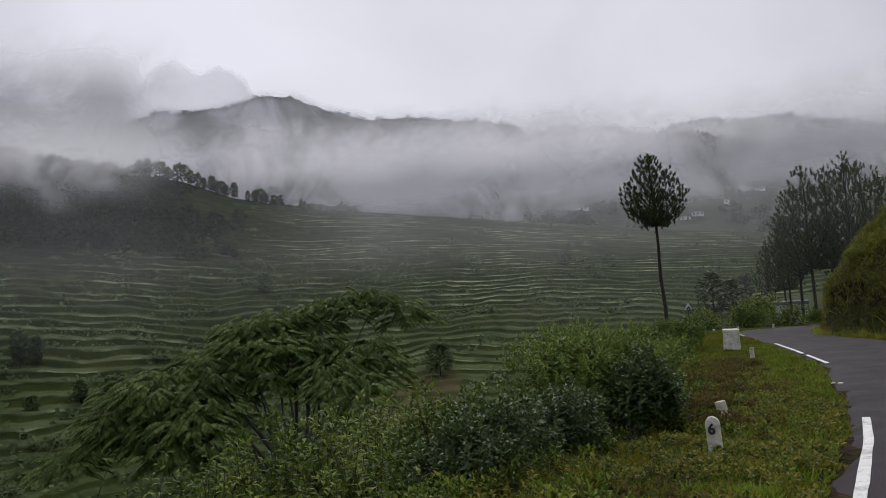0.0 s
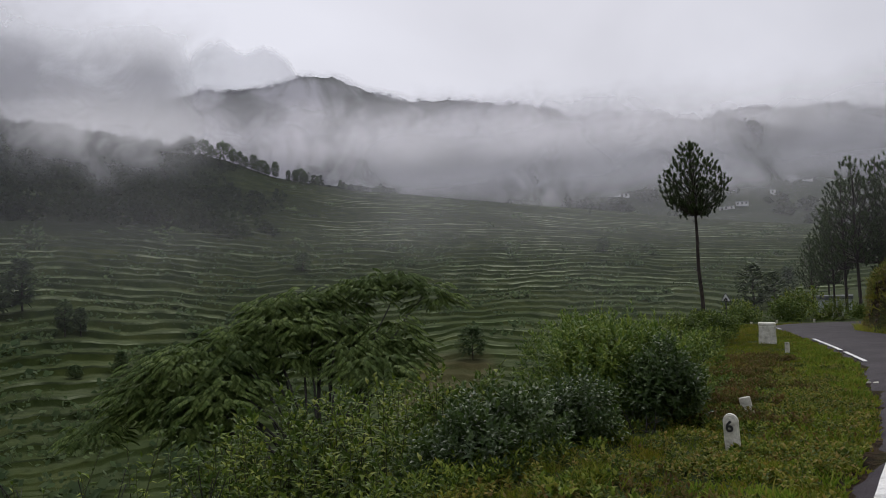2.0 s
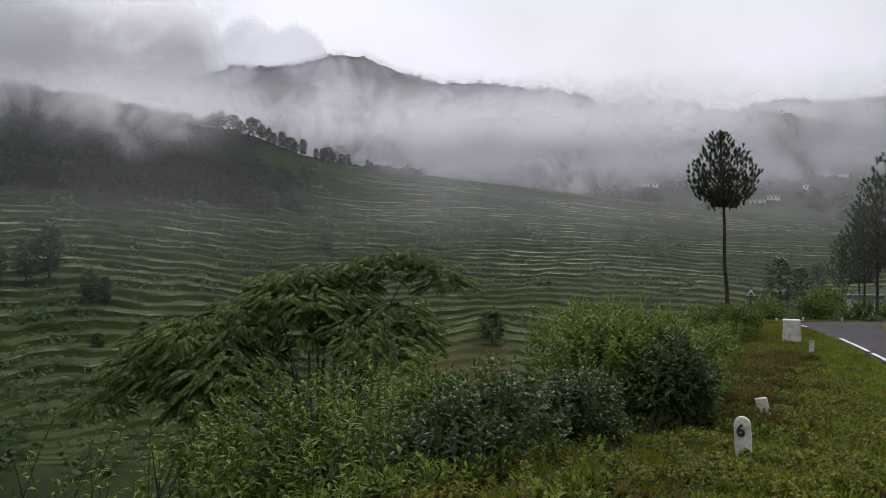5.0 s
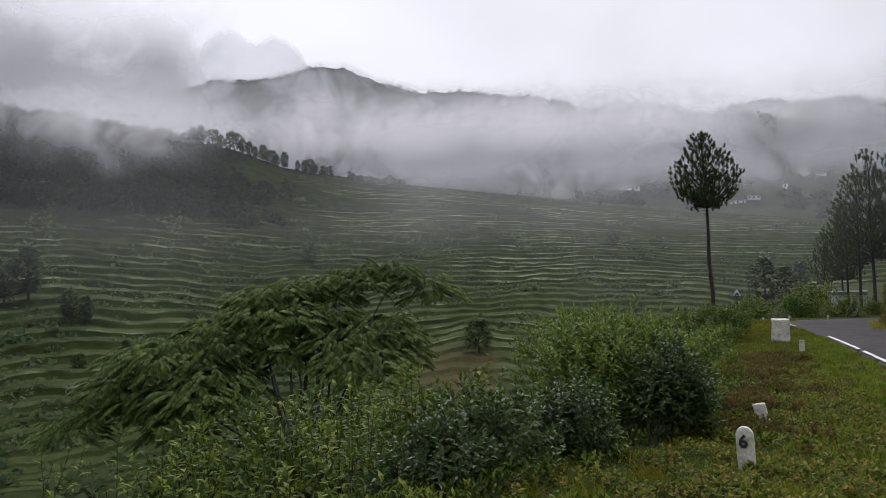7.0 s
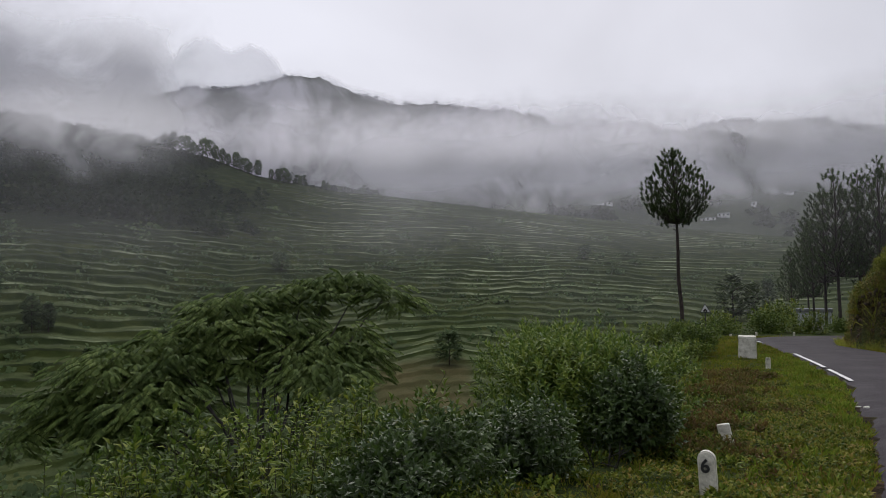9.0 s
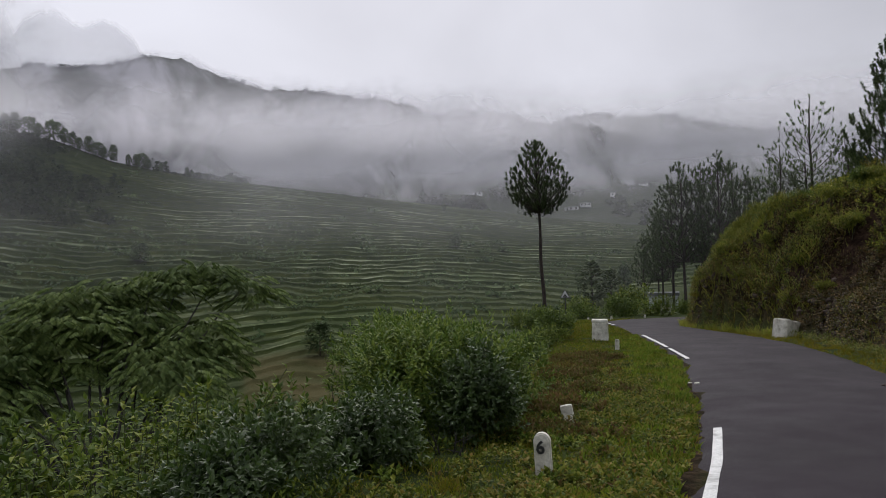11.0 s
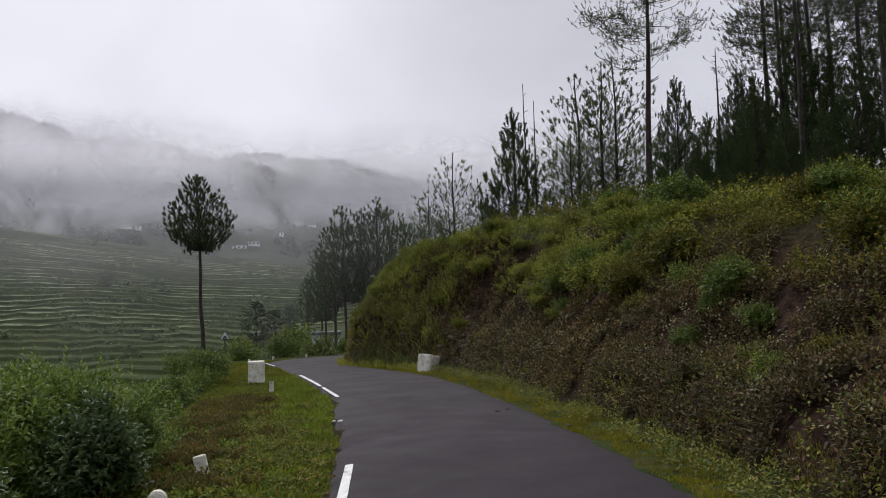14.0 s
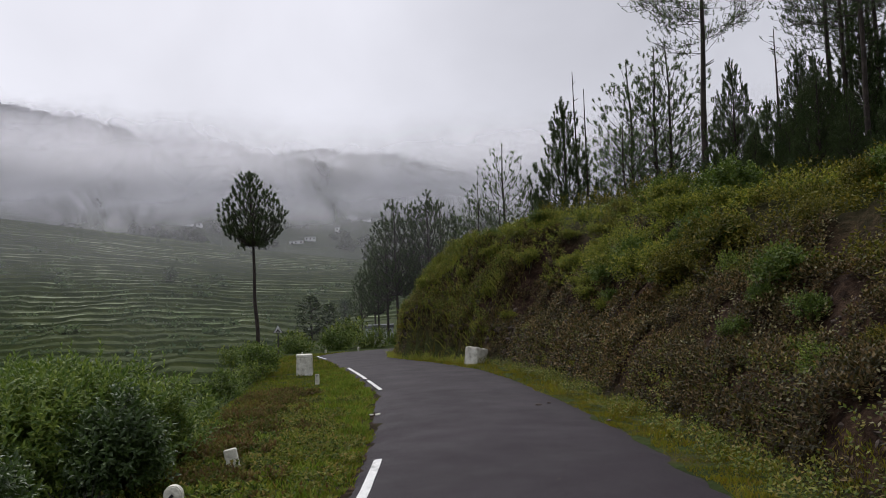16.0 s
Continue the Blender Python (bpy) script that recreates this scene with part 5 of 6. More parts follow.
feathery_tree()


# ---- bank and verge cover ----
def spread(n, line, d0, d1, y0, y1, rng, power=1.0):
    """Random points at d0 to d1 right of a line, between two distances along y."""
    seg = np.hypot(*np.diff(line, axis=0).T)
    s = np.r_[0, np.cumsum(seg)]
    lo, hi = np.interp(y0, line[:, 1], s), np.interp(y1, line[:, 1], s)
    t = lo + (hi - lo) * rng.uniform(0, 1, n) ** power
    px, py = np.interp(t, s, line[:, 0]), np.interp(t, s, line[:, 1])
    qx, qy = np.interp(t + 0.3, s, line[:, 0]), np.interp(t + 0.3, s, line[:, 1])
    dirx, diry = qx - px, qy - py
    L = np.hypot(dirx, diry) + 1e-9
    d = rng.uniform(0, 1, n) * (d1 - d0) * np.clip(0.86 + 0.2 * wave(px, py, 77, 2.4), 0.5, 1.1) + d0
    return px + diry / L * d, py - dirx / L * d, d


def planted(name, n, d0, d1, y0, y1, per, leaf, leaf_w, material, label, seed, reach=0.14, power=1.0, gaps=0.0, line=None, lift=0.0, up=0.7, category="undergrowth", plain=False):
    rng = np.random.default_rng(seed)
    x, y, d = spread(n, BANK_FOOT if line is None else line, d0, d1, y0, y1, rng, power)
    keep = wave(x * 1.0, y, seed + 1, 2.2) + 0.6 * wave(x, y, seed + 2, 0.8) > gaps
    keep &= (along(x, y, ROAD_LEFT) < -0.02) | (along(x, y, ROAD_RIGHT) > 0.05)
    x, y = x[keep], y[keep]
    z = ground_z(x, y)
    e = 0.15
    nx, ny = ground_z(x + e, y) - z, ground_z(x, y + e) - z
    nrm = unit(np.stack([-nx / e, -ny / e, np.ones(len(x))], -1))
    buf = Buf()
    axis = unit(nrm * 0.8 + [0, 0, up] + rng.normal(0, 0.35, nrm.shape))
    sprigs(buf, np.stack([x, y, z - 0.02 + lift * rng.uniform(0, 1, len(x))], -1), axis, reach, per, leaf, leaf_w, rng, plain=plain)
    return tagged(part(name, buf, material), label, category, kind="stuff")


planted("bank_undergrowth", 25000, 0.15, 4.2, 0, 15, 6, 0.072, 0.036, LEAF_BANK, "small olive and rusty weeds clinging to the earth bank", 101, plain=True, gaps=-0.5, reach=0.16, lift=0.15)
planted("bank_undergrowth", 11000, 0.15, 4.2, 13, 29, 6, 0.105, 0.06, LEAF_BANK, "small olive and rusty weeds clinging to the earth bank", 103, plain=True, gaps=-0.25, reach=0.18, lift=0.2)
planted("pale_weeds", 4200, 0.4, 4.6, -2, 24, 4, 0.062, 0.042, LEAF_PALE, "broad pale leaves among the bank's weeds", 104, plain=True, gaps=0.1, reach=0.16, lift=0.2)
planted("dry_weeds", 7000, 0.3, 4.2, -2, 30, 5, 0.075, 0.03, LEAF_DRY, "dry brown weeds on the earth bank", 105, plain=True, gaps=-0.1, reach=0.2, lift=0.15)
planted("bank_greenery", 10500, 2.4, 7.5, -2, 16, 6, 0.085, 0.048, LEAF_OLIVE, "leafy green cover on the upper bank", 107, plain=True, gaps=-0.15, reach=0.2, lift=0.3)
planted("bank_greenery", 9500, 2.0, 8.0, 14, 37, 6, 0.11, 0.06, LEAF_CREST, "leafy green cover on the upper bank", 109, plain=True, gaps=-0.2, reach=0.25, lift=0.4)
planted("nose_greenery", 5000, 0.0, 3.0, 26, 38, 6, 0.11, 0.045, LEAF_VERGE, "hanging green plants on the bank's nose", 110, gaps=-0.25, reach=0.3, lift=0.4)
planted("nose_dry_weeds", 2600, -0.1, 1.5, 28, 38.5, 6, 0.10, 0.045, LEAF_DRY, "dry reddish plants on the bank's rocky nose", 112, plain=True, gaps=-0.5, reach=0.25, lift=0.3)
planted("slope_greenery", 7000, 7.0, 34.0, 4, 37, 5, 0.17, 0.08, LEAF_OLIVE, "green undergrowth below the pine wood", 111, plain=True, gaps=-0.7, reach=0.35, lift=0.7)
planted("foot_weeds", 5500, -0.55, 1.0, 1, 34, 6, 0.055, 0.032, LEAF_VERGE, "green weeds along the foot of the bank", 113, plain=True, gaps=-0.4, reach=0.16, lift=0.12)
planted("verge_weeds", 8500, 0.0, 3.6, 3, 18, 6, 0.062, 0.042, LEAF_VERGE, "low broad-leaved weeds in the verge grass", 115, gaps=-0.05, reach=0.08, lift=0.06, line=SHOULDER, up=1.2)
planted("verge_litter", 1700, 0.3, 2.6, 4, 14, 5, 0.075, 0.032, LEAF_DRY, "withered brown weeds among the verge grass", 116, gaps=0.3, reach=0.07, line=SHOULDER, up=0.8)
planted("dark_weeds", 1900, -0.3, 2.0, 4, 13, 7, 0.085, 0.05, LEAF_WEED, "dark leafy weeds scattered in the verge", 118, gaps=0.55, reach=0.12, line=SHOULDER, up=1.0)
planted("rusty_weeds", 5200, 0.0, 1.7, 9.8, 20, 6, 0.09, 0.038, LEAF_DRY, "rusty withered weeds beside the big bush", 117, gaps=-0.1, reach=0.12, line=SHOULDER, up=1.0, lift=0.06)
planted("edge_weeds", 4200, -1.8, 0.5, 3, 14, 7, 0.075, 0.03, LEAF_WEED, "mixed weeds along the valley edge", 119, plain=True, gaps=-0.2, reach=0.16, line=SHOULDER, up=1.0, lift=0.12)
planted("edge_weeds", 2400, -3.2, -0.3, 15, 48, 6, 0.11, 0.04, LEAF_BUSH, "mixed weeds along the valley edge", 121, plain=True, gaps=-0.35, reach=0.25, line=SHOULDER, up=1.0, lift=0.3)
planted("slope_weeds", 6500, -14.0, -1.2, 3, 40, 6, 0.13, 0.05, LEAF_BUSH, "rough green weeds on the slope below the road", 123, plain=True, gaps=-0.5, reach=0.3, line=SHOULDER, up=1.0, lift=0.3)


def grass(name, n, region, h, w, material, label, seed, gaps=-0.75):
    rng = np.random.default_rng(seed)
    x, y = region(n, rng)
    keep = wave(x, y, seed + 7, 0.45) + 0.7 * wave(x, y, seed + 8, 1.5) > gaps + 0.5 * rng.normal(0, 1, n)
    x, y = x[keep], y[keep]
    z = ground_z(x, y)
    buf = Buf()
    d = unit(np.stack([rng.normal(0, 0.45, len(x)), rng.normal(0, 0.45, len(x)), np.ones(len(x))], -1))
    tuft = 0.6 + 0.5 * np.clip(wave(x, y, seed + 1, 0.9), -0.6, 1)
    blades(buf, np.stack([x, y, z - 0.01], -1), d, h * rng.uniform(0.5, 1.2, len(x)) * tuft, w, rng)
    return tagged(part(name, buf, material), label, "grass", kind="stuff")


def between(y0, y1, power=1.0, over=0.12):
    """Points between the valley shoulder and the asphalt."""
    def region(n, rng):
        k = rng.uniform(0, 1, n) ** power
        y = y0 + (y1 - y0) * k
        a = np.interp(y, SHOULDER[:, 1], SHOULDER[:, 0]) - 0.5
        b = np.interp(y, EDGE[:, 1], EDGE[:, 0]) + over * (wave(y, y * 0, 5, 1.3) + 0.6 * wave(y, y * 0, 6, 0.4)) * 0.7
        return a + (b - a) * rng.uniform(0, 1, n) ** 0.8, y
    return region


def foot_strip(y0, y1):
    """Points between the asphalt and the foot of the bank."""
    right = paired(420)[1]

    def region(n, rng):
        y = y0 + (y1 - y0) * rng.uniform(0, 1, n)
        a = np.interp(y, right[:, 1], right[:, 0]) - 0.10 + 0.10 * wave(y, y * 0, 15, 1.7)
        b = np.interp(y, BANK_FOOT[:, 1], BANK_FOOT[:, 0]) + 0.5
        return a + (b - a) * rng.uniform(0, 1, n), y
    return region


grass("verge_grass", 46000, between(3.5, 13.0), 0.10, 0.016, GRASS, "short bright green verge grass", 201)
grass("verge_grass", 30000, between(13.0, 30.0), 0.12, 0.02, GRASS, "short bright green verge grass", 203)
grass("verge_grass", 9000, between(30.0, 46.0), 0.16, 0.03, GRASS, "short bright green verge grass", 205)
def road_strip(n, rng):
    """Points on the lush strip along the asphalt's valley edge."""
    y = 3.5 + 24 * rng.uniform(0, 1, n)
    b = np.interp(y, EDGE[:, 1], EDGE[:, 0])
    return b - 1.25 * rng.uniform(0, 1, n) ** 1.3 + 0.05 * wave(y, y * 0, 5, 1.3), y


grass("road_strip_grass", 24000, road_strip, 0.135, 0.018, GRASS_STRIP, "lush light green grass along the asphalt edge", 217)
grass("foot_grass", 26000, foot_strip(2.0, 14.0), 0.10, 0.011, GRASS_YELLOW, "yellowish grass strip along the asphalt", 207)
grass("foot_grass", 15000, foot_strip(14.0, 37.0), 0.14, 0.02, GRASS_YELLOW, "yellowish grass strip along the asphalt", 209)


def nose_strip(n, rng):
    """Points on the bank's nose at the bend."""
    x, y, _ = spread(n, BANK_FOOT, -0.55, 3.4, 25, 37, rng)
    return x, y


grass("nose_grass", 17000, nose_strip, 0.5, 0.026, GRASS_NOSE, "long pale green grass hanging on the bank's nose", 211, gaps=-0.35)


grass("verge_grass", 14000, between(-9.0, 3.5), 0.10, 0.02, GRASS, "short bright green verge grass", 213)
grass("foot_grass", 7000, foot_strip(-9.0, 2.0), 0.12, 0.016, GRASS_YELLOW, "yellowish grass strip along the asphalt", 215)
planted("verge_weeds", 2600, -2.0, 2.4, -9, 3.2, 6, 0.06, 0.04, LEAF_VERGE, "low broad-leaved weeds in the verge grass", 125, gaps=-0.2, reach=0.08, line=SHOULDER, up=1.2, plain=True)
planted("bank_undergrowth", 4500, 0.15, 4.5, -9, 0, 6, 0.09, 0.05, LEAF_BANK, "small olive and rusty weeds clinging to the earth bank", 127, plain=True, gaps=-0.5, reach=0.18, lift=0.15)


# ---- bushes on the bank and along the bend ----
B1 = shrub("shrub", 31, 0.85, 0.85, 1.15, 330, 6, 0.12, 0.062, LEAF_CREST, "leafy green bush on the roadside bank", "bush", "bushes on the bank", lumps=9, stems=5, plain=True, leaders=14)
B2 = shrub("shrub", 32, 0.8, 0.8, 1.0, 300, 6, 0.12, 0.062, LEAF_BUSH, "leafy green bush on the roadside bank", "bush", "bushes on the bank", lumps=9, stems=5, plain=True, leaders=14)
B3 = shrub("shrub", 33, 0.75, 0.75, 0.95, 300, 6, 0.11, 0.055, LEAF_WEED, "dark green bush on the roadside bank", "bush", "bushes on the bank", lumps=8, stems=5, plain=True, leaders=14)
B4 = shrub("shrub", 34, 0.8, 0.8, 1.05, 300, 6, 0.11, 0.055, LEAF_OLIVE, "olive green bush on the roadside bank", "bush", "bushes on the bank", lumps=8, stems=5, plain=True, leaders=14)
rng_b = np.random.default_rng(300)
spots = []
for d0, d1, y0, y1, n in ((2.2, 4.4, 2, 36, 34), (4.0, 7.5, 2, 38, 46), (7.5, 14, 3, 37, 26), (0.9, 2.8, 4, 27, 18), (0.8, 3.2, 28, 37, 12), (2.0, 5.0, 14, 30, 30)):
    bx_, by_, _ = spread(n, BANK_FOOT, d0, d1, y0, y1, rng_b)
    spots += [(x, y, 1.0 if 3 < d1 < 7 else 1.2 if d1 > 7 else 0.62) for x, y in zip(bx_, by_)]
used = set()
for k, (x, y, s) in enumerate(spots):
    src = ((B4, B3, B4, B2) if y < 14 or s > 1.1 else (B1, B1, B2, B1))[k % 4]
    m = Matrix.Translation((x, y, float(ground_z(x, y)) - 0.12)) @ pose(0, 0, 0, 0, 0, 77 * k)
    c = copy_thing(src, m) if src in used else src
    used.add(src)
    c.matrix_world = m
    c.scale = [s * (0.62 if y > 18 else 0.85) * rng_b.uniform(0.65, 1.1)] * 3

for k, (x, y, top, s, src) in enumerate(((8.5, 26.6, 0.25, 1.0, B2), (7.6, 24.9, -0.1, 0.9, B3), (9.4, 29.0, -0.1, 1.0, B2), (12.6, 42.5, -0.75, 1.3, B2), (15.0, 47.6, -1.0, 1.3, B3), (17.4, 50.0, -1.0, 1.5, B2), (20.5, 50.6, -0.7, 1.8, B2),
                                          (23.5, 51.0, -0.6, 1.8, B3), (26.5, 51.8, -1.2, 1.6, B2), (14.0, 52.0, -1.3, 1.6, B3), (29.5, 53.0, -1.3, 1.6, B2), (18.8, 53.5, -0.6, 2.0, B3), (23.0, 55.0, 0.0, 2.4, B3), (11.3, 37.5, -1.0, 1.2, B3), (8.9, 27.6, 0.1, 0.9, B3), (13.6, 44.6, -0.6, 1.2, B3), (6.2, 21.5, 0.0, 0.9, B2))):
    c = copy_thing(src, Matrix.Translation((x, y, top - 1.05 * s)) @ pose(0, 0, 0, 0, 0, 60 * k))
    c.scale = (s, s, s)
    tagged(c, "leafy green bush beside the road's outer edge", group="bushes along the bend")


# loose rubble where the bank is cut, and grit on the asphalt
def rubble(n, d0, d1, y0, y1, size, seed, name, label):
    rng = np.random.default_rng(seed)
    x, y, _ = spread(n, BANK_FOOT, d0, d1, y0, y1, rng)
    z = ground_z(x, y)
    bm = bmesh.new()
    bmesh.ops.create_icosphere(bm, subdivisions=1, radius=1.0)
    v0 = np.array([v.co[:] for v in bm.verts])
    f0 = np.array([[v.index for v in f.verts] for f in bm.faces])
    bm.free()
    buf = Buf()
    for k in range(n):
        s = size * rng.uniform(0.4, 1.3) * rng.uniform(0.6, 1.2, 3)
        buf.add(v0 * (1 + rng.normal(0, 0.16, (len(v0), 1))) * s + [x[k], y[k], z[k]], f0)
    return tagged(part(name, buf, ROCK), label, "stones", kind="stuff")


rubble(620, 0.05, 1.5, 20, 38.5, 0.11, 401, "bank_rubble", "broken brown stones in the cut bank")
rubble(1700, 0.1, 4.2, -1, 22, 0.036, 402, "bank_rubble", "broken brown stones in the cut bank")
rng_g = np.random.default_rng(410)
for k, (x, y, s) in enumerate(((9.62, 12.08, 0.045), (9.95, 12.2, 0.03), (6.98, 13.2, 0.035), (6.9, 13.28, 0.025), (7.06, 13.3, 0.02), (9.1, 9.7, 0.03), (6.1, 7.1, 0.025))):
    bm = bmesh.new()
    bmesh.ops.create_icosphere(bm, subdivisions=2, radius=s)
    for v in bm.verts:
        v.co = Vector((v.co.x * 1.5, v.co.y, v.co.z * 0.5)) * (1 + 0.35 * noise.noise(v.co * 25 + Vector((k, 0, 0))))
    ob = bm_part("pebble", bm, WHITEWASH if k in (2, 3, 4) else ROCK, None)
    ob.matrix_world = Matrix.Translation((x, y, float(road_level(x, y)) + 0.075))
    tagged(ob, "pale broken stone chip on the road edge" if k in (2, 3, 4) else "small dark stone lying on the asphalt", "stone", "loose stones on the road")


# ---- opposite slope: trees, wood, houses ----
def far_crown(rng, h, r, n, leaf, shape=1.0, low=0.10):
    """Leaf clumps of a far tree's crown about its foot."""
    f = rng.uniform(0, 1, n)
    a = rng.uniform(0, 6.283, n)
    rad = r * (0.35 + 0.65 * rng.uniform(0, 1, n) ** 0.5) * np.maximum(0.12, np.sin(np.pi * (0.12 + 0.85 * f)) ** shape)
    rad *= 1 + 0.22 * np.sin(a * 3 + f * 7)
    p = np.stack([np.cos(a) * rad, np.sin(a) * rad, h * (low + (0.97 - low) * f)], -1)
    d = unit(np.stack([np.cos(a), np.sin(a), rng.normal(0.2, 0.5, n)], -1))
    return p, d, leaf * rng.uniform(0.6, 1.3, n)


def far_tree(seed, label, group, h=10.0, r=2.6, n=620, leaf=1.15, shape=0.8, material=None):
    rng = np.random.default_rng(seed)
    ob = new("tree")
    tagged(ob, label, "tree", group)
    trunk = Buf()
    tube(trunk, [(0, 0, -0.8), (0.1, 0, h * 0.35), (0, 0.1, h * 0.9)], [h * 0.02, h * 0.016, h * 0.004], 5)
    for k in range(7):
        a, z = rng.uniform(0, 6.283), h * rng.uniform(0.25, 0.7)
        tube(trunk, [(0, 0, z), (math.cos(a) * r * 0.7, math.sin(a) * r * 0.7, z + h * 0.12)], [h * 0.008, h * 0.003], 4)
    part("trunk", trunk, BARK, ob)
    crown = Buf()
    p, d, L = far_crown(rng, h, r, n, leaf, shape, 0.24)
    flakes(crown, p, d, np.tile([[0, 0, 1.0]], (n, 1)), L, L * 0.6)
    part("crown", crown, material or FAR_LEAF, ob)
    return ob


def polar(az, r):
    x, y = r * math.sin(radians(az)), r * math.cos(radians(az))
    return x, y, float(ground_z(x, y))


RIDGE = "trees along the wooded ridge"
T1 = far_tree(501, "small dark tree standing on the hillside", RIDGE, r=2.0)
T2 = far_tree(502, "small dark tree standing on the hillside", RIDGE, r=1.7, shape=0.9)
T3 = far_tree(503, "small dark rounded tree standing on the hillside", RIDGE, h=8.0, r=3.0, shape=0.5)
rng_t = np.random.default_rng(510)
row = [(-22.6, 371, 11), (-22.0, 373, 13), (-21.2, 372, 12), (-20.6, 370, 10), (-19.7, 372, 13), (-19.0, 374, 11), (-18.5, 372, 11), (-18.1, 374, 9), (-17.5, 372, 12), (-16.9, 374, 10), (-16.5, 372, 9), (-15.9, 374, 12), (-14.9, 374, 8),
       (-14.4, 373, 9), (-14.0, 374, 10), (-13.6, 373, 8), (-12.7, 374, 7), (-10.9, 375, 7), (-10.5, 377, 5), (-8.0, 400, 9), (-5.4, 420, 8), (-4.9, 420, 7), (-4.5, 420, 7), (-0.5, 410, 8), (0.2, 410, 7), (1.0, 412, 9), (2.2, 408, 6), (3.2, 410, 7), (8.6, 350, 5), (12, 420, 7), (14.5, 430, 8)]
for k, (az, r, h) in enumerate(row):
    src = (T1, T2, T3)[k % 3 if k < 3 else (0, 1, 1, 0, 2)[k % 5]] if not -5.5 < az < -4 else T3
    x, y, z = polar(az, r)
    m = Matrix.Translation((x, y, z - 0.3)) @ pose(0, 0, 0, 0, 0, 53 * k)
    c = src if k < 3 else copy_thing(src, m)
    c.matrix_world = m
    s = 0.8 * h / (8.0 if src is T3 else 10.0)
    c.scale = (s, s, s)
for k, (az, r, h, src) in enumerate(((22.4, 134, 5.5, T1), (17.4, 130, 4, T3), (-0.9, 91, 4.5, T3), (-33.2, 118, 9.0, T2), (-34.6, 116, 7.0, T1), (-30.6, 108, 5.2, T1), (-29.6, 109, 4.2, T2), (-27.0, 92, 3.3, T1), (-24.9, 92, 3.7, T3), (-20.8, 100, 3.4, T2),
                                      (-36.5, 112, 8, T2), (-22.6, 97, 2.2, T3), (-30.0, 90, 2, T3), (9.5, 230, 5, T3), (-14.0, 170, 5, T3))):
    x, y, z = polar(az, r)
    c = copy_thing(src, Matrix.Translation((x, y, z - 0.3)) @ pose(0, 0, 0, 0, 0, 31 * k))
    s = h / (8.0 if src is T3 else 10.0)
    c.scale = (s, s, s)
    tagged(c, "dark tree standing among the terraced fields", group="trees among the terraced fields")

T4 = far_tree(504, "dark conical tree on the slope beyond the bend", "trees beyond the bend", r=2.7, n=900, leaf=0.9, shape=0.95, material=NEEDLE_DARK)
for k, (az, r, h) in enumerate(((20.1, 85, 6.2), (21.5, 90, 5.2))):
    x, y, z = polar(az, r)
    m = Matrix.Translation((x, y, z - 1.1)) @ pose(0, 0, 0, 0, 0, 80 * k)
    c = copy_thing(T4, m) if k else T4
    c.matrix_world = m
    c.scale = [h / 10.0] * 3


def wood(name, label, spots_, n, leaf, seed, material=None):
    """A far wood or scrub: many crowns of leaf clumps in one mesh."""
    rng = np.random.default_rng(seed)
    material = material or FAR_LEAF
    buf = Buf()
    x, y, h, r = spots_(rng)
    z = ground_z(x, y)
    for k in range(len(x)):
        p, d, L = far_crown(rng, h[k], r[k], n, leaf * r[k], 0.7)
        p = p + [x[k], y[k], z[k] - 0.3 * h[k]]
        s_ = unit(np.cross(d, rng.normal(size=d.shape))) * (L * 0.4)[:, None]
        v = np.stack([p, p + d * (L * 0.5)[:, None] + s_, p + d * L[:, None], p + d * (L * 0.5)[:, None] - s_], 1)
        buf.add(v.reshape(-1, 3), np.arange(4 * n).reshape(-1, 4))
    return tagged(part(name, buf, material), label, "trees", kind="stuff")


def left_wood(rng):
    az, r = rng.uniform(-52, -15, 1900), rng.uniform(190, 382, 1900)
    r = np.where(az > -22, np.minimum(r, 350), r)
    x, y = r * np.sin(np.radians(az)), r * np.cos(np.radians(az))
    z = ground_z(x, y)
    keep = (rng.uniform(0, 1, 1900) < sstep(-az + 3 * wave(az, r * 0.1, 35, 14), 16, 25) * sstep(z + 7 * wave(az, r, 31, 40) + 5 * wave(az, r, 36, 13), 8, 24))
    x, y = x[keep], y[keep]
    return x, y, rng.uniform(4, 8, len(x)), rng.uniform(1.6, 3.0, len(x))


def field_scrub(rng):
    az, r = rng.uniform(-45, 30, 1500), 75 + 300 * rng.uniform(0, 1, 1500) ** 0.8
    x, y = r * np.sin(np.radians(az)), r * np.cos(np.radians(az))
    keep = (wave(az * 3, r * 0.3, 61, 22) + 0.5 * wave(az, r, 62, 9) > 0.8) & (-along(x, y, SHOULDER) > 20) & ((np.abs(az + 3) > 6.5) | (r > 110))
    x, y = x[keep], y[keep]
    return x, y, rng.uniform(0.8, 2.6, len(x)), rng.uniform(0.7, 2.2, len(x))


def terrace_tufts(rng):
    az, r = rng.uniform(-46, 24, 5200), 56 + 190 * rng.uniform(0, 1, 5200) ** 1.5
    x, y = r * np.sin(np.radians(az)), r * np.cos(np.radians(az))
    keep = (wave(az * 2, r * 0.6, 63, 16) + 0.7 * wave(az, r, 64, 5) > 0.0) & (-along(x, y, SHOULDER) > 22) & ((np.abs(az + 3) > 6.5) | (r > 100))
    x, y = x[keep], y[keep]
    return x, y, rng.uniform(0.5, 1.6, len(x)), rng.uniform(0.4, 1.1, len(x))


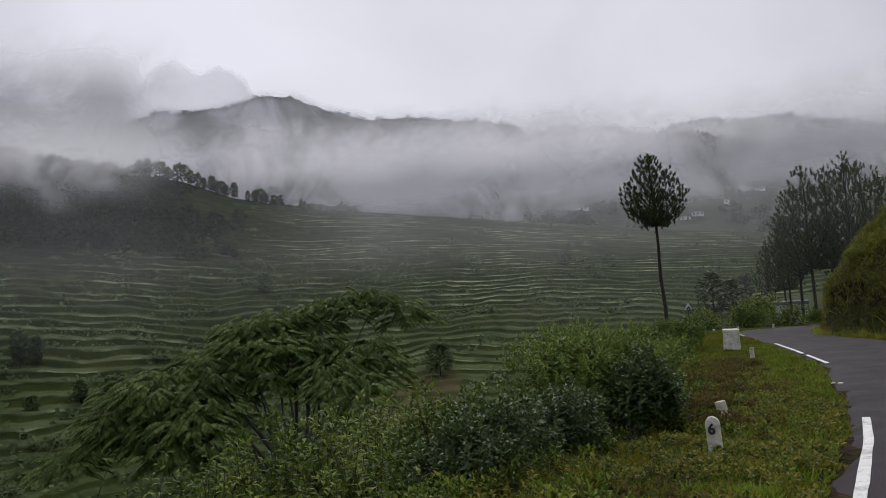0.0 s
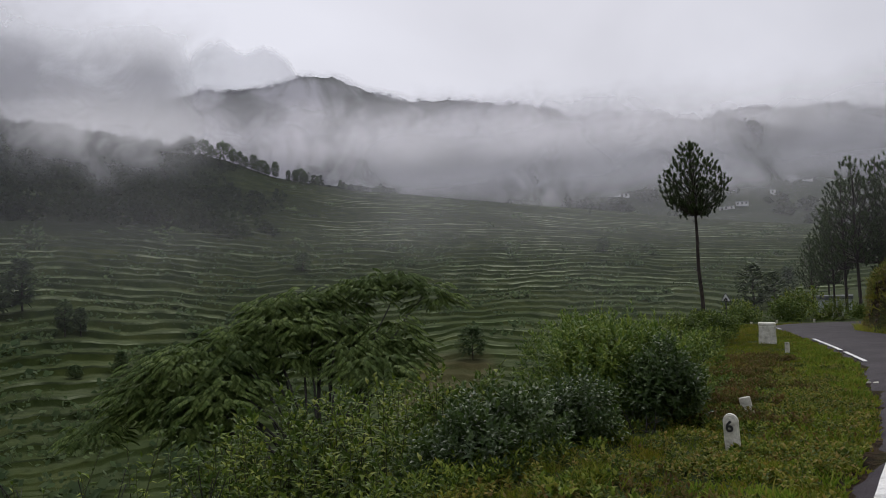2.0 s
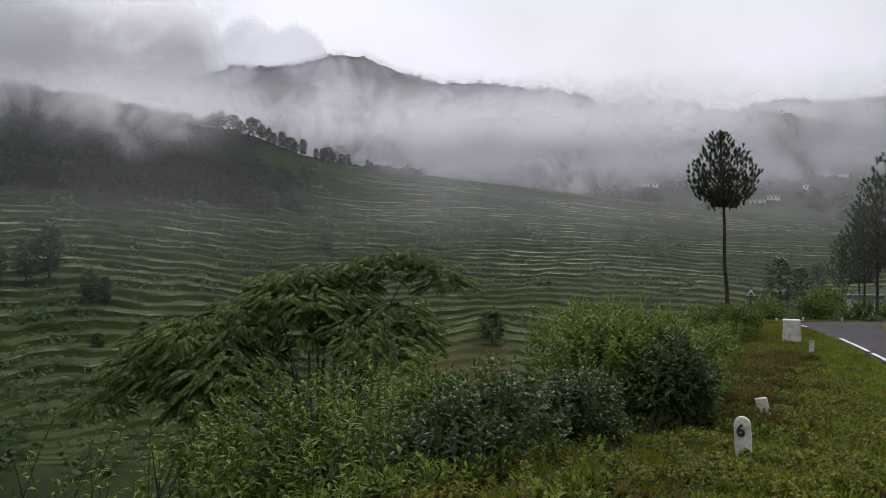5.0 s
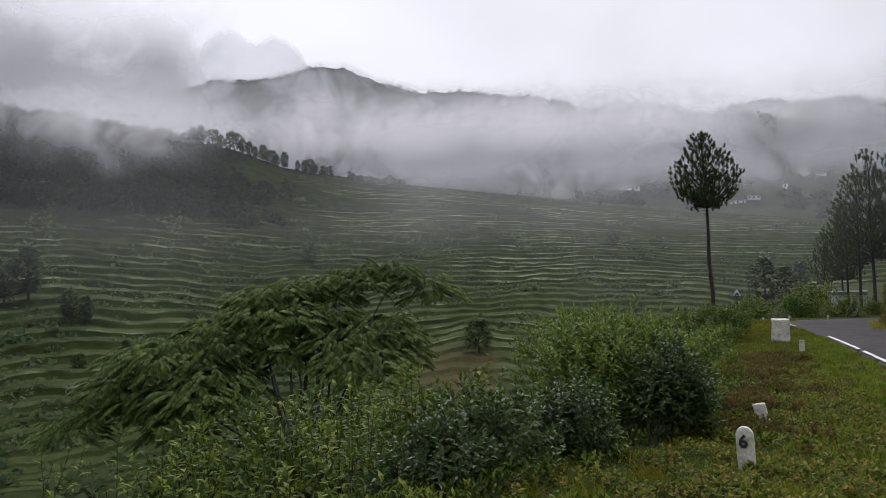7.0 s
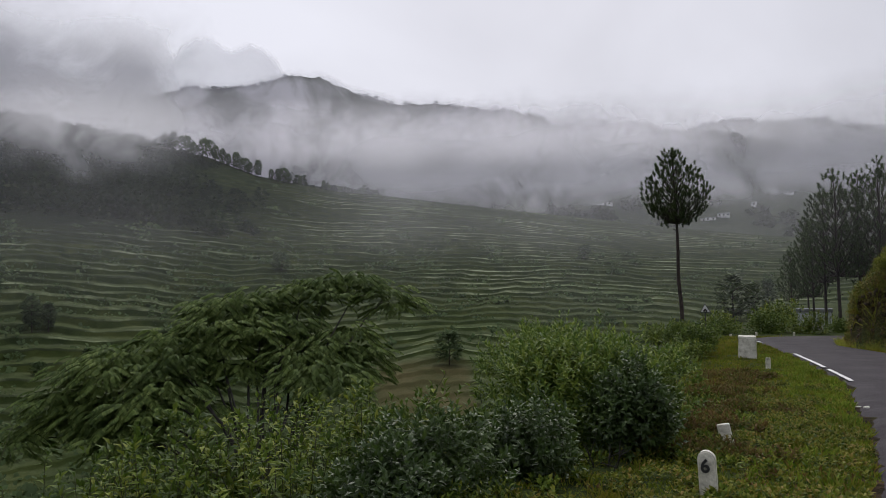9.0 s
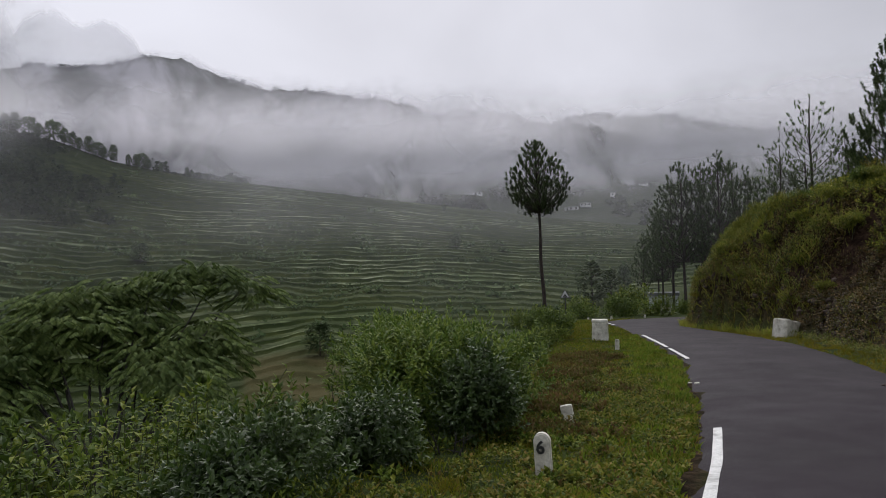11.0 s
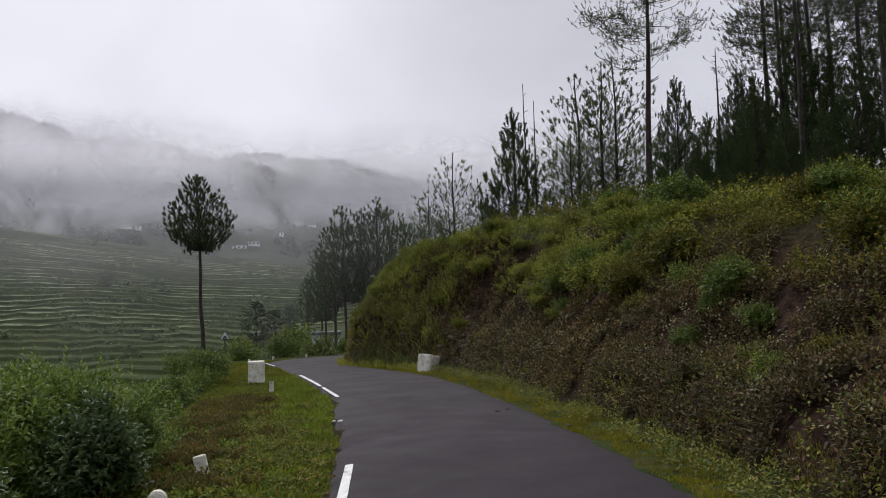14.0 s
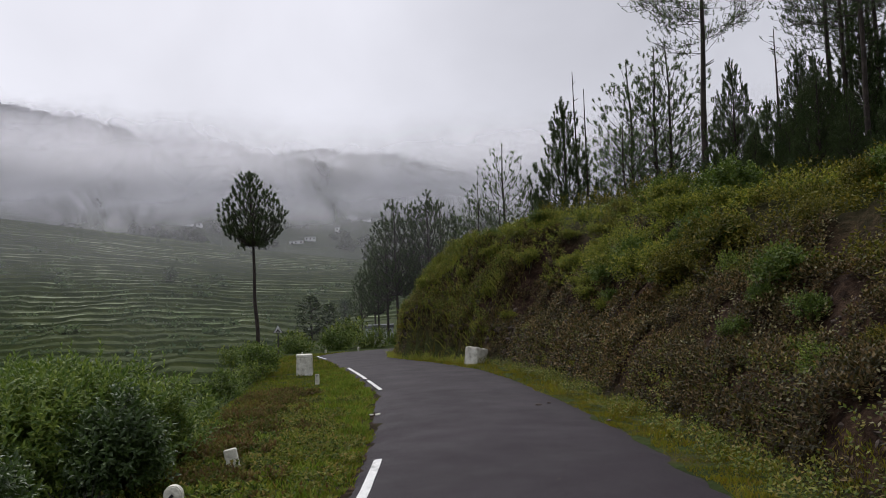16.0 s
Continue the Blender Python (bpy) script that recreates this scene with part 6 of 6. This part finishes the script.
def ridge_trees(rng):
    spans = np.array([(-21.6, -17.2, 60), (-16.6, -13.2, 16), (-9, -3, 14), (-3, 6, 30), (9, 15, 34), (17.5, 31, 90)])
    az = np.concatenate([rng.uniform(a, b, int(c)) for a, b, c in spans])
    r = rng.uniform(1135, 1152, len(az))
    return r * np.sin(np.radians(az)), r * np.cos(np.radians(az)), rng.uniform(3, 8, len(az)), rng.uniform(1.3, 3.2, len(az))


def mid_wood(rng):
    az, r = np.r_[rng.uniform(-45, 34, 420), rng.uniform(16, 27, 60)], np.r_[rng.uniform(430, 700, 420), rng.uniform(690, 722, 60)]
    return r * np.sin(np.radians(az)), r * np.cos(np.radians(az)), np.r_[rng.uniform(5, 12, 420), rng.uniform(9, 15, 60)], np.r_[rng.uniform(2.5, 6, 420), rng.uniform(5, 9, 60)]


wood("hill_wood", "dark wood covering the misty ridge", left_wood, 52, 0.6, 520, FAR_WOOD)
wood("terrace_tufts", "rough dark tufts along the terrace edges", terrace_tufts, 9, 0.8, 524)
wood("field_scrub", "dark scrub scattered over the terraces", field_scrub, 46, 0.6, 521)
wood("ridge_trees", "tiny trees along the mountain skyline", ridge_trees, 60, 0.6, 522, FAR_WOOD)
wood("mid_wood", "dark clumps of trees on the misty hill", mid_wood, 80, 0.7, 523, FAR_WOOD)


def house(az, el, w, d, h, turn, storeys, label, r_min=425, wall=None, place=None):
    if place is None:
        rr = np.arange(r_min, 715, 5.0)
        x, y = rr * math.sin(radians(az)), rr * math.cos(radians(az))
        e = np.degrees(np.arctan2(ground_z(x, y) - 2, rr))
        k = int(np.argmax(e >= el)) if (e >= el).any() else len(rr) - 1
        x, y = float(x[k]), float(y[k])
    else:
        x, y = place
    z = float(ground_z(x, y))
    ob = thing("house", x, y, z, label, "house", "houses on the far hill" if place is None else "")

    def box(name, sx, sy, sz, cx, cy, cz, material, parent, note="", slope=0.0):
        bm = bmesh.new()
        bmesh.ops.create_cube(bm, size=1.0)
        for v in bm.verts:
            v.co = Vector((v.co.x * sx + cx, v.co.y * sy + cy, v.co.z * sz + cz + slope * v.co.y * 2))
        bmesh.ops.bevel(bm, geom=list(bm.edges), offset=min(sx, sy, sz) * 0.04, segments=1, affect="EDGES")
        return bm_part(name, bm, material, parent, note)

    if place is None:
        w, d, h = w * 0.8, d * 0.8, h * 0.8
    body = box("wall", w, d, h + 2.0, 0, 0, h / 2 - 1.0, wall or HOUSE_WHITE, ob)
    box("roof", w * 1.08, d * 1.12, 0.3, 0, 0, h + 0.18, ROOF_TIN, ob, "pale tin roof sheet", 0.25 if place is None else 0.0)
    for s_ in range(storeys):
        zc = h * (s_ + 0.55) / storeys
        for k in range(int(w // 2.4)):
            xc = -w / 2 + (k + 0.5) * w / int(w // 2.4)
            win = box("window", 1.0, 0.12, min(1.2, h / storeys * 0.5), xc, -d / 2 - 0.02, zc, ROOF_TIN, body)
            box("pane", 0.8, 0.06, min(1.0, h / storeys * 0.4), xc, -d / 2 - 0.10, zc, GLASS_DARK, win)
    ob.matrix_world = Matrix.Translation((x, y, z)) @ pose(0, 0, 0, 0, 0, turn)


house(10.6, 5.75, 9, 6, 4.5, -8, 2, "white two-storey house in the mist")
house(11.4, 5.55, 5, 5, 3, -14, 1, "small white house in the mist")
house(8.05, 6.5, 6, 5, 3.2, 4, 1, "small white house in the mist")
house(5.85, 7.4, 5, 5, 3, -3, 1, "small white house in the mist")
house(18.7, 4.05, 8, 5, 2.6, -20, 1, "long white house on the far slope")
house(19.6, 4.35, 9, 5, 2.8, -16, 1, "long white house on the far slope")
house(18.2, 4.0, 4, 4, 3, -12, 1, "small white house on the far slope")
house(21.7, 4.9, 4, 4, 3.4, -25, 1, "small white house on the far slope")
house(22.9, 6.0, 10, 6, 3, -22, 1, "long house with a pale tin roof")
house(24.0, 5.8, 8, 5, 3, -30, 1, "long house with a pale tin roof")
house(13.7, 7.9, 6, 5, 3, -10, 1, "small white house in the mist")
house(0, 0, 2.8, 2.4, 1.2, -26, 0, "small pale bluish house behind the roadside pines", wall=HOUSE_BLUE, place=(33.3, 70.4))


# ---- bare stems and tufts along the valley edge ----
def bare_shrub(x, y, z, h, seed):
    """A leafless bush: a few thin dark stems that fork upward."""
    rng = np.random.default_rng(seed)
    ob = thing("bare_shrub", x, y, z, "leafless dark twiggy shrub on the valley edge", "shrub", "bare shrubs on the valley edge")
    for k in range(6):
        st = Buf()
        a = rng.uniform(0, 6.283)
        tip = np.array([math.cos(a) * 0.45 * h, math.sin(a) * 0.45 * h, h * rng.uniform(0.7, 1.0)])
        t = np.linspace(0, 1, 5)[:, None]
        path = tip * t + rng.normal(0, 0.02, (5, 3)) * t
        tube(st, path - [0, 0, 0.1], np.linspace(0.011, 0.004, 5), 5)
        for j in (2, 3):
            d = rng.normal(0, 0.12, 3) + [0, 0, 0.2]
            tube(st, [path[j] - [0, 0, 0.1], path[j] + d * h - [0, 0, 0.1]], [0.006, 0.003], 4)
        part("twig", st, BARK_DARK, ob)


for k, (x, y, z, h) in enumerate(((1.15, 10.6, -0.45, 1.1), (0.75, 10.9, -0.5, 0.9), (1.45, 9.9, -0.3, 0.9), (2.1, 9.0, -0.1, 0.55), (-3.3, 6.2, -0.9, 1.7), (-2.2, 5.4, -0.5, 1.2))):
    bare_shrub(x, y, z, h, 600 + k)


def tussock(seed, h, n):
    rng = np.random.default_rng(seed)
    ob = new("grass_tussock")
    buf = Buf()
    d = unit(np.stack([rng.normal(0, 0.35, n), rng.normal(0, 0.35, n), np.ones(n)], -1))
    p = np.stack([rng.normal(0, 0.12, n), rng.normal(0, 0.12, n), np.full(n, -0.05)], -1)
    blades(buf, p, d, h * rng.uniform(0.5, 1.1, n), 0.012, rng, 0.5)
    part("tuft", buf, GRASS if seed % 2 else GRASS_YELLOW, ob)
    return tagged(ob, "clump of long grass on the verge", "grass", "long grass clumps")


TUFTS = [tussock(701, 0.3, 130), tussock(702, 0.34, 140), tussock(703, 0.26, 120)]
rng_u = np.random.default_rng(710)
for k in range(54):
    if k < 34:
        x, y, _ = spread(1, SHOULDER, 0.05, 1.3, 5, 34, rng_u)
    else:
        x, y, _ = spread(1, BANK_FOOT, -0.3, 0.4, 4, 34, rng_u)
    x, y = float(x[0]), float(y[0])
    m = Matrix.Translation((x, y, float(ground_z(x, y)))) @ pose(0, 0, 0, 0, 0, 41 * k)
    c = TUFTS[k] if k < 3 else copy_thing(TUFTS[k % 3], m)
    c.matrix_world = m
    c.scale = [rng_u.uniform(0.5, 1.0)] * 3
